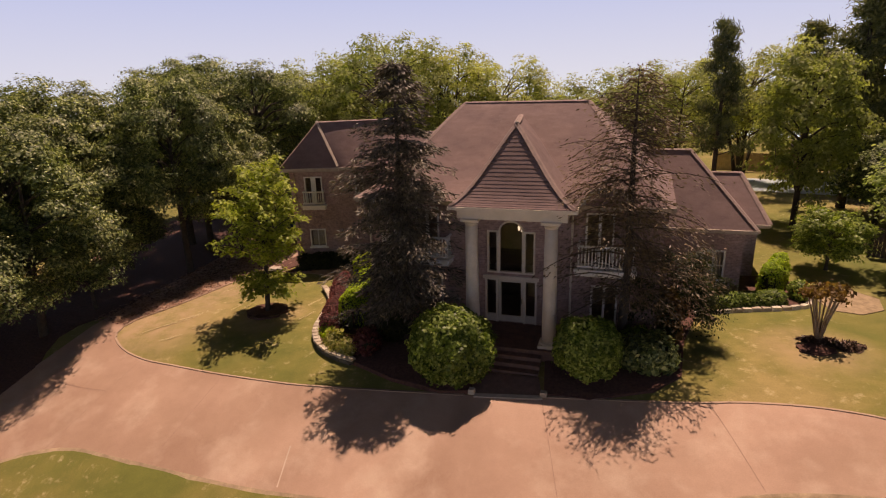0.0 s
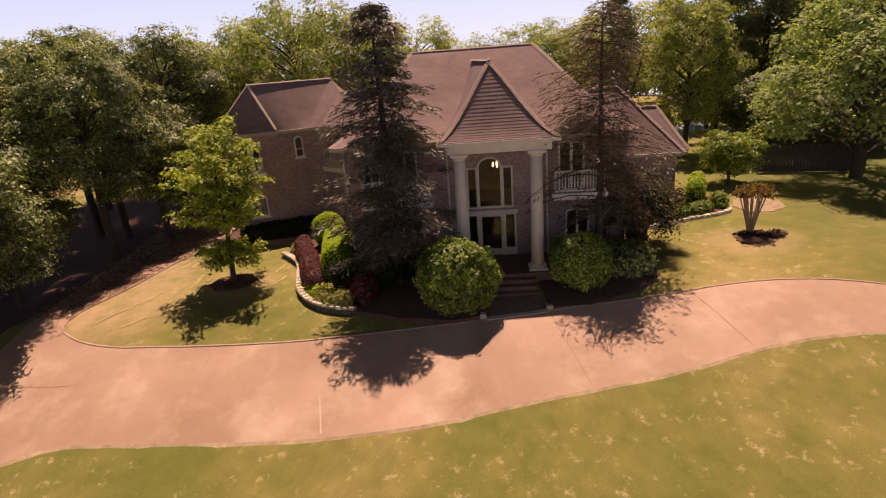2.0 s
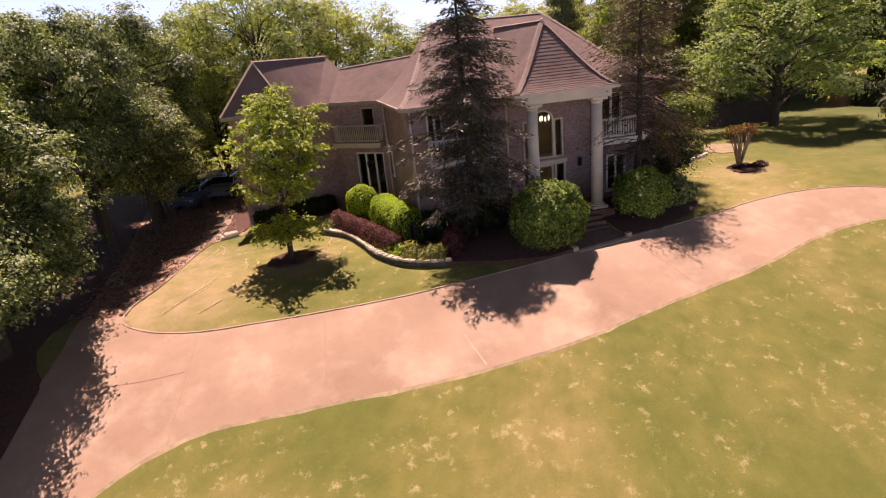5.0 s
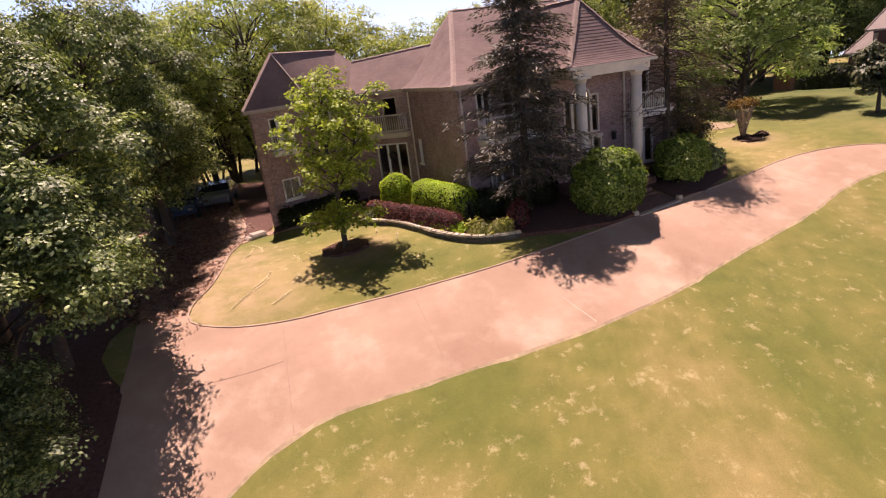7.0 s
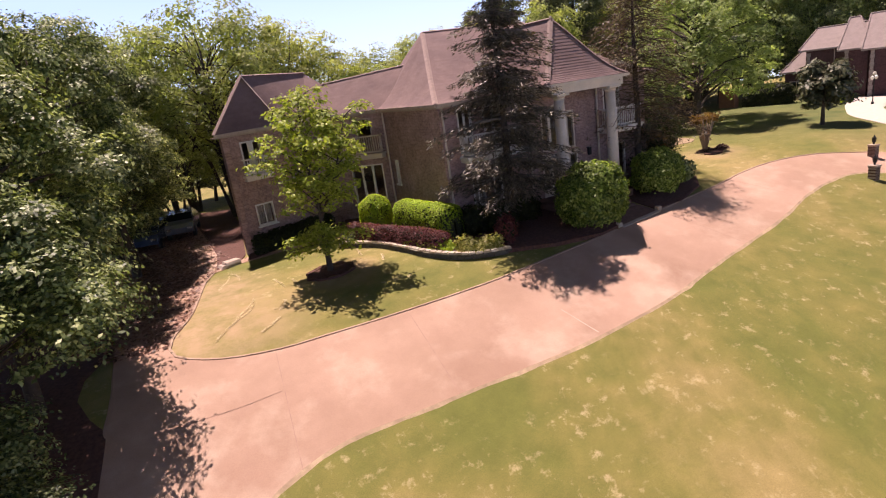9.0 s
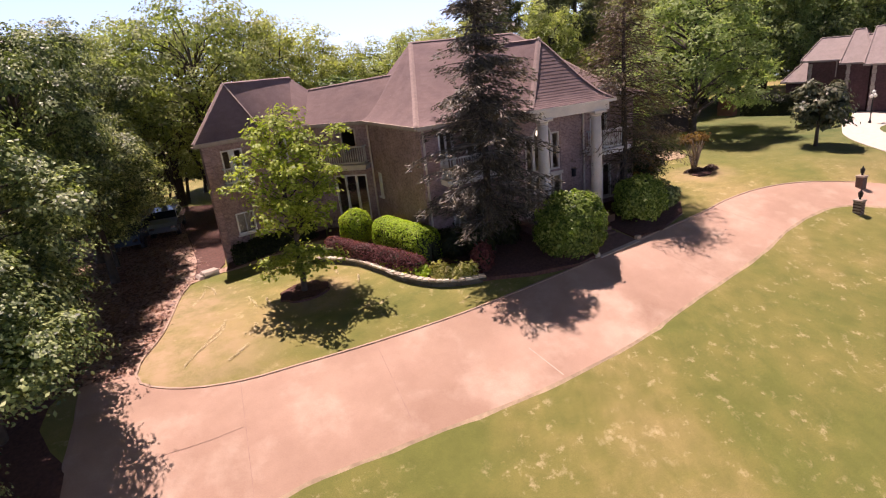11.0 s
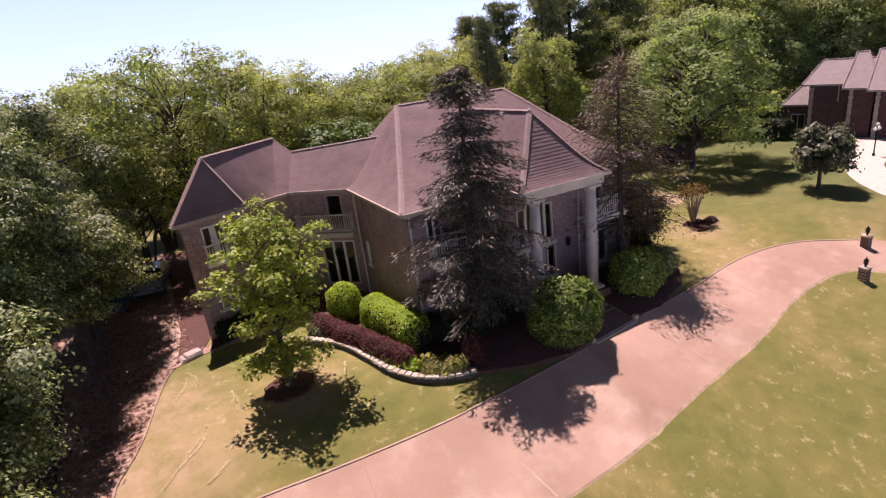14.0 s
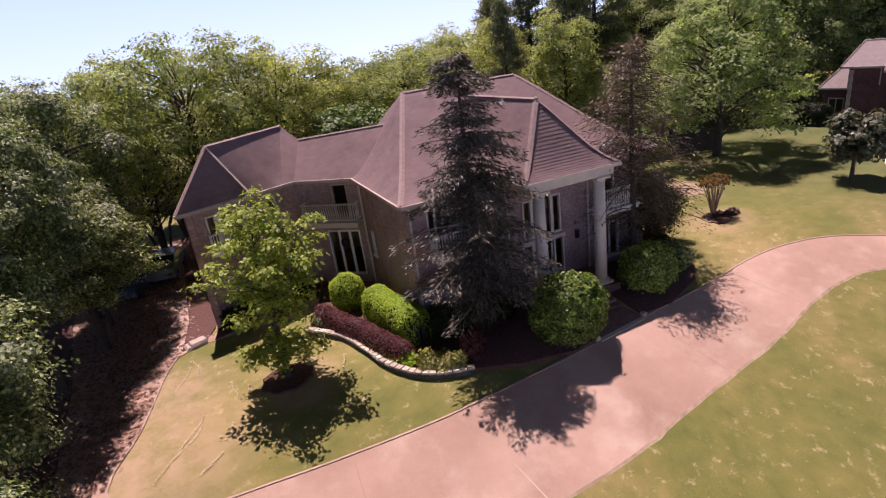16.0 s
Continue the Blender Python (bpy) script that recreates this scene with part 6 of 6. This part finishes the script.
# ---- parked cars beside the west wing ----
def car(x, y, turn, paint, label):
    t = thing("car", label, "car", "cars beside the west wing")
    b = Build()
    prof = [(-2.15, 0.45), (-2.2, 0.8), (-1.95, 1.0), (-1.25, 1.08), (-0.55, 1.5), (0.9, 1.55), (1.75, 1.1), (2.15, 1.0), (2.2, 0.5)]
    n = len(prof)
    for w in (-0.86, 0.86):
        b.v += [(px, w * (0.82 if pz > 1.2 else 1.0), pz) for px, pz in prof]
    b.f = [tuple(range(n - 1, -1, -1)), tuple(range(n, 2 * n))] + [(i, (i + 1) % n, n + (i + 1) % n, n + i) for i in range(n)]
    part("body", b, paint, t)
    g = Build()
    g.hexa([(-1.15, -0.8, 1.13), (-0.6, -0.73, 1.47), (-0.6, 0.73, 1.47), (-1.15, 0.8, 1.13)], [(-1.2, -0.8, 1.15), (-0.65, -0.73, 1.5), (-0.65, 0.73, 1.5), (-1.2, 0.8, 1.15)])
    part("windscreen", g, CAR_GLASS, t)
    r = Build()
    r.hexa([(1.0, -0.72, 1.5), (1.65, -0.8, 1.16), (1.65, 0.8, 1.16), (1.0, 0.72, 1.5)], [(1.05, -0.72, 1.53), (1.7, -0.8, 1.19), (1.7, 0.8, 1.19), (1.05, 0.72, 1.53)])
    part("rear_window", r, CAR_GLASS, t)
    for s in (-1, 1):
        part("side_window", Build().hexa([(-0.95, s * 0.82, 1.12), (1.3, s * 0.82, 1.14), (0.85, s * 0.735, 1.46), (-0.5, s * 0.735, 1.44)], [(-0.95, s * 0.87, 1.12), (1.3, s * 0.87, 1.14), (0.85, s * 0.775, 1.46), (-0.5, s * 0.775, 1.44)]), CAR_GLASS, t)
        part("headlight", Build().box(-2.22, -2.1, s * 0.62 - 0.14, s * 0.62 + 0.14, 0.68, 0.82), CHROME, t)
        for px in (-1.35, 1.35):
            w = part("wheel", Build().tube([(px, s * 0.66, 0.32), (px, s * 0.88, 0.32)], 0.32, 16), RUBBER, t)
            part("rim", Build().tube([(px, s * 0.86, 0.32), (px, s * 0.89, 0.32)], 0.2, 12), CHROME, w)
    t.matrix_basis = pose(x, y, gz(x, y) + 0.03, 0, 0, turn)


car(-19.76, 18.09, 78, CAR_BLUE, "slate-blue parked car in the shade of the trees")
car(-17.82, 19.81, 82, CAR_SILVER, "silver parked car in the shade beside the house")

# ---- the neighbours' house and drive ----
neighbour = thing("neighbour_house", "dark plum brick neighbouring house with pale quoins and brown hipped roofs", "house")
NB_ROOF = plain("pale_brown_shingle", (0.29, 0.23, 0.215), 0.9, vary=0.15, scale=2.0, grain=18.0)
NB_TRIM = plain("pale_quoin", (0.36, 0.30, 0.285), 0.8)
NB_BASE = 0.95


def nb_at(u, v):
    """Metres along the neighbours' front, and back from it."""
    return (36.4 + 0.30 * u + 0.954 * v, 12.25 - 0.954 * u + 0.30 * v)


def nb_block(u0, u1, v0, v1, eave, ridge, over=0.5):
    """Brick walls under a hipped roof; ridge gives its two ends along the front, its depth and its height."""
    c = [nb_at(u0, v0), nb_at(u1, v0), nb_at(u1, v1), nb_at(u0, v1)]
    part("wall", Build().hexa([(*p, NB_BASE - 0.5) for p in c], [(*p, eave) for p in c]), NB_BRICK, neighbour)
    e = [(*nb_at(a, b), eave - 0.05) for a, b in ((u0 - over, v0 - over), (u1 + over, v0 - over), (u1 + over, v1 + over), (u0 - over, v1 + over))]
    r0, r1, rv, rz = ridge
    t = [(*nb_at(r0, rv), rz), (*nb_at(r1, rv), rz)]
    r = Build()
    for f in ((e[0], e[1], t[1], t[0]), (e[1], e[2], t[1]), (e[2], e[3], t[0], t[1]), (e[3], e[0], t[0]), tuple(reversed(e))):
        r.poly(*f)
    roof = part("roof", r, NB_ROOF, neighbour)
    for a, b in ((e[0], t[0]), (e[3], t[0]), (e[1], t[1]), (e[2], t[1]), (t[0], t[1])):
        part("ridge_cap", Build().tube([(a[0], a[1], a[2] + 0.02), (b[0], b[1], b[2] + 0.02)], 0.07, 5), NB_ROOF, roof)
    for a, b in zip(e, e[1:] + e[:1]):
        f = Face(a[:2], b[:2])
        part("gutter", f.block(Build(), 0, f.long, -0.08, 0.05, eave - 0.18, eave - 0.03), NB_TRIM, roof)


nb_block(0.0, 6.0, 0.0, 6.0, 5.45, (0.3, 4.6, 2.2, 7.15))
nb_block(3.0, 4.75, -0.6, 5.0, 5.15, (2.7, 3.5, 2.4, 7.65), 0.4)
nb_block(4.9, 12.0, -0.9, 7.0, 5.0, (4.2, 9.0, 2.6, 7.75))
nb_block(-1.9, -0.05, 0.9, 6.0, 3.6, (-0.9, 0.2, 2.6, 5.35), 0.35)


def nb_front(u, v, wide, z0, z1):
    """A framed window on the neighbours' front, with pane, middle bar and sill."""
    f = Face(nb_at(u - wide / 2, v), nb_at(u + wide / 2, v))
    w = Build()
    f.block(w, 0, 0.09, 0.0, 0.08, z0, z1)
    f.block(w, f.long - 0.09, f.long, 0.0, 0.08, z0, z1)
    f.block(w, 0.09, f.long - 0.09, 0.0, 0.08, z0, z0 + 0.09)
    f.block(w, 0.09, f.long - 0.09, 0.0, 0.08, z1 - 0.09, z1)
    win = part("window", w, NB_TRIM, neighbour)
    part("pane", f.block(Build(), 0.09, f.long - 0.09, 0.005, 0.03, z0 + 0.09, z1 - 0.09), CAR_GLASS, win)
    part("bar", f.block(Build(), f.long / 2 - 0.03, f.long / 2 + 0.03, 0.031, 0.07, z0 + 0.09, z1 - 0.09), NB_TRIM, win)
    part("sill", f.block(Build(), -0.1, f.long + 0.1, 0.0, 0.14, z0 - 0.1, z0), NB_TRIM, win)


for u, v in ((0.2, 0.0), (3.2, -0.6), (5.1, -0.9), (11.8, -0.9)):
    f = Face(nb_at(u - 0.16, v), nb_at(u + 0.16, v))
    for k in range(13):
        in_ = 0.04 * (k % 2)
        part("quoin", f.block(Build(), in_, f.long - in_, 0.0, 0.05, NB_BASE + 0.32 * k, NB_BASE + 0.32 * k + 0.3), NB_TRIM, neighbour)
for u, v, wide, z0, z1 in ((7.0, -0.9, 1.1, 1.7, 3.6), (9.6, -0.9, 1.1, 1.7, 3.6), (-0.9, 0.9, 1.2, 1.3, 2.7)):
    nb_front(u, v, wide, z0, z1)
part("downspout", Build().tube([(*nb_at(2.2, -0.35), 5.3), (*nb_at(2.2, -0.08), 5.1), (*nb_at(2.2, -0.08), 3.9)], 0.05, 6), NB_TRIM, neighbour)


def lamp_post(x, y):
    """A slim dark post with three white globes."""
    z = gz(x, y)
    t = thing("lamp_post", "slim black garden lamp post with three white globes", "lamp")
    part("post", Build().lathe(x, y, [(0.1, z), (0.1, z + 0.15), (0.045, z + 0.25), (0.04, z + 2.0)], 10), IRON, t)
    for dx, dz in ((-0.25, 2.0), (0.25, 2.0), (0.0, 2.3)):
        arm = part("arm", Build().tube([(x, y, z + 1.85), (x + dx * 0.6, y, z + dz - 0.16), (x + dx, y, z + dz - 0.12)], 0.02, 5), IRON, t)
        part("globe", Build().lathe(x + dx, y, [(0.04, z + dz - 0.12), (0.13, z + dz), (0.13, z + dz + 0.06), (0.03, z + dz + 0.18)], 10), WHITE, arm, "white glass globe", True)


lamp_post(31.4, 4.0)
NB_DRIVE = spline([(37.0, 9.6), (33.2, 7.0), (29.0, 4.6), (25.6, 2.4), (23.2, -0.6), (22.4, -5.0)], 0.6) + spline([(26.2, -5.0), (26.6, -1.0), (28.2, 1.4), (30.4, 2.6), (33.0, 2.4), (36.0, 0.6), (37.6, 3.4)], 0.6)
solid("neighbour_drive", sheet(NB_DRIVE, 0.03, 1.0), PALE_CONCRETE, "pale curving concrete drive of the neighbours", "driveway", kind="structure")
shrub("neighbour_hedge", "dark clipped hedge before the neighbours' house", loaf([(32.4, 15.6), (33.3, 13.6), (34.2, 11.8)], 1.4, 1.75, None, 3.0), DARK_LEAF, 121, 2200, 0.18, 0.12, "hedge", fluff=0.08)
shrub("neighbour_hedge", "low yellow-green hedge along the neighbours' drive", loaf([(33.9, 7.9), (33.2, 6.6)], 0.9, 1.0, None, 3.0), LIME_LEAF, 122, 1200, 0.16, 0.12, "hedge", fluff=0.08)
solid("garden_gate", Build().box(31.6, 32.2, 15.9, 17.6, 0.8, 2.6), plain("red_brick", (0.32, 0.15, 0.10), 0.9), "short reddish brick wall by the neighbours' hedge", "wall")
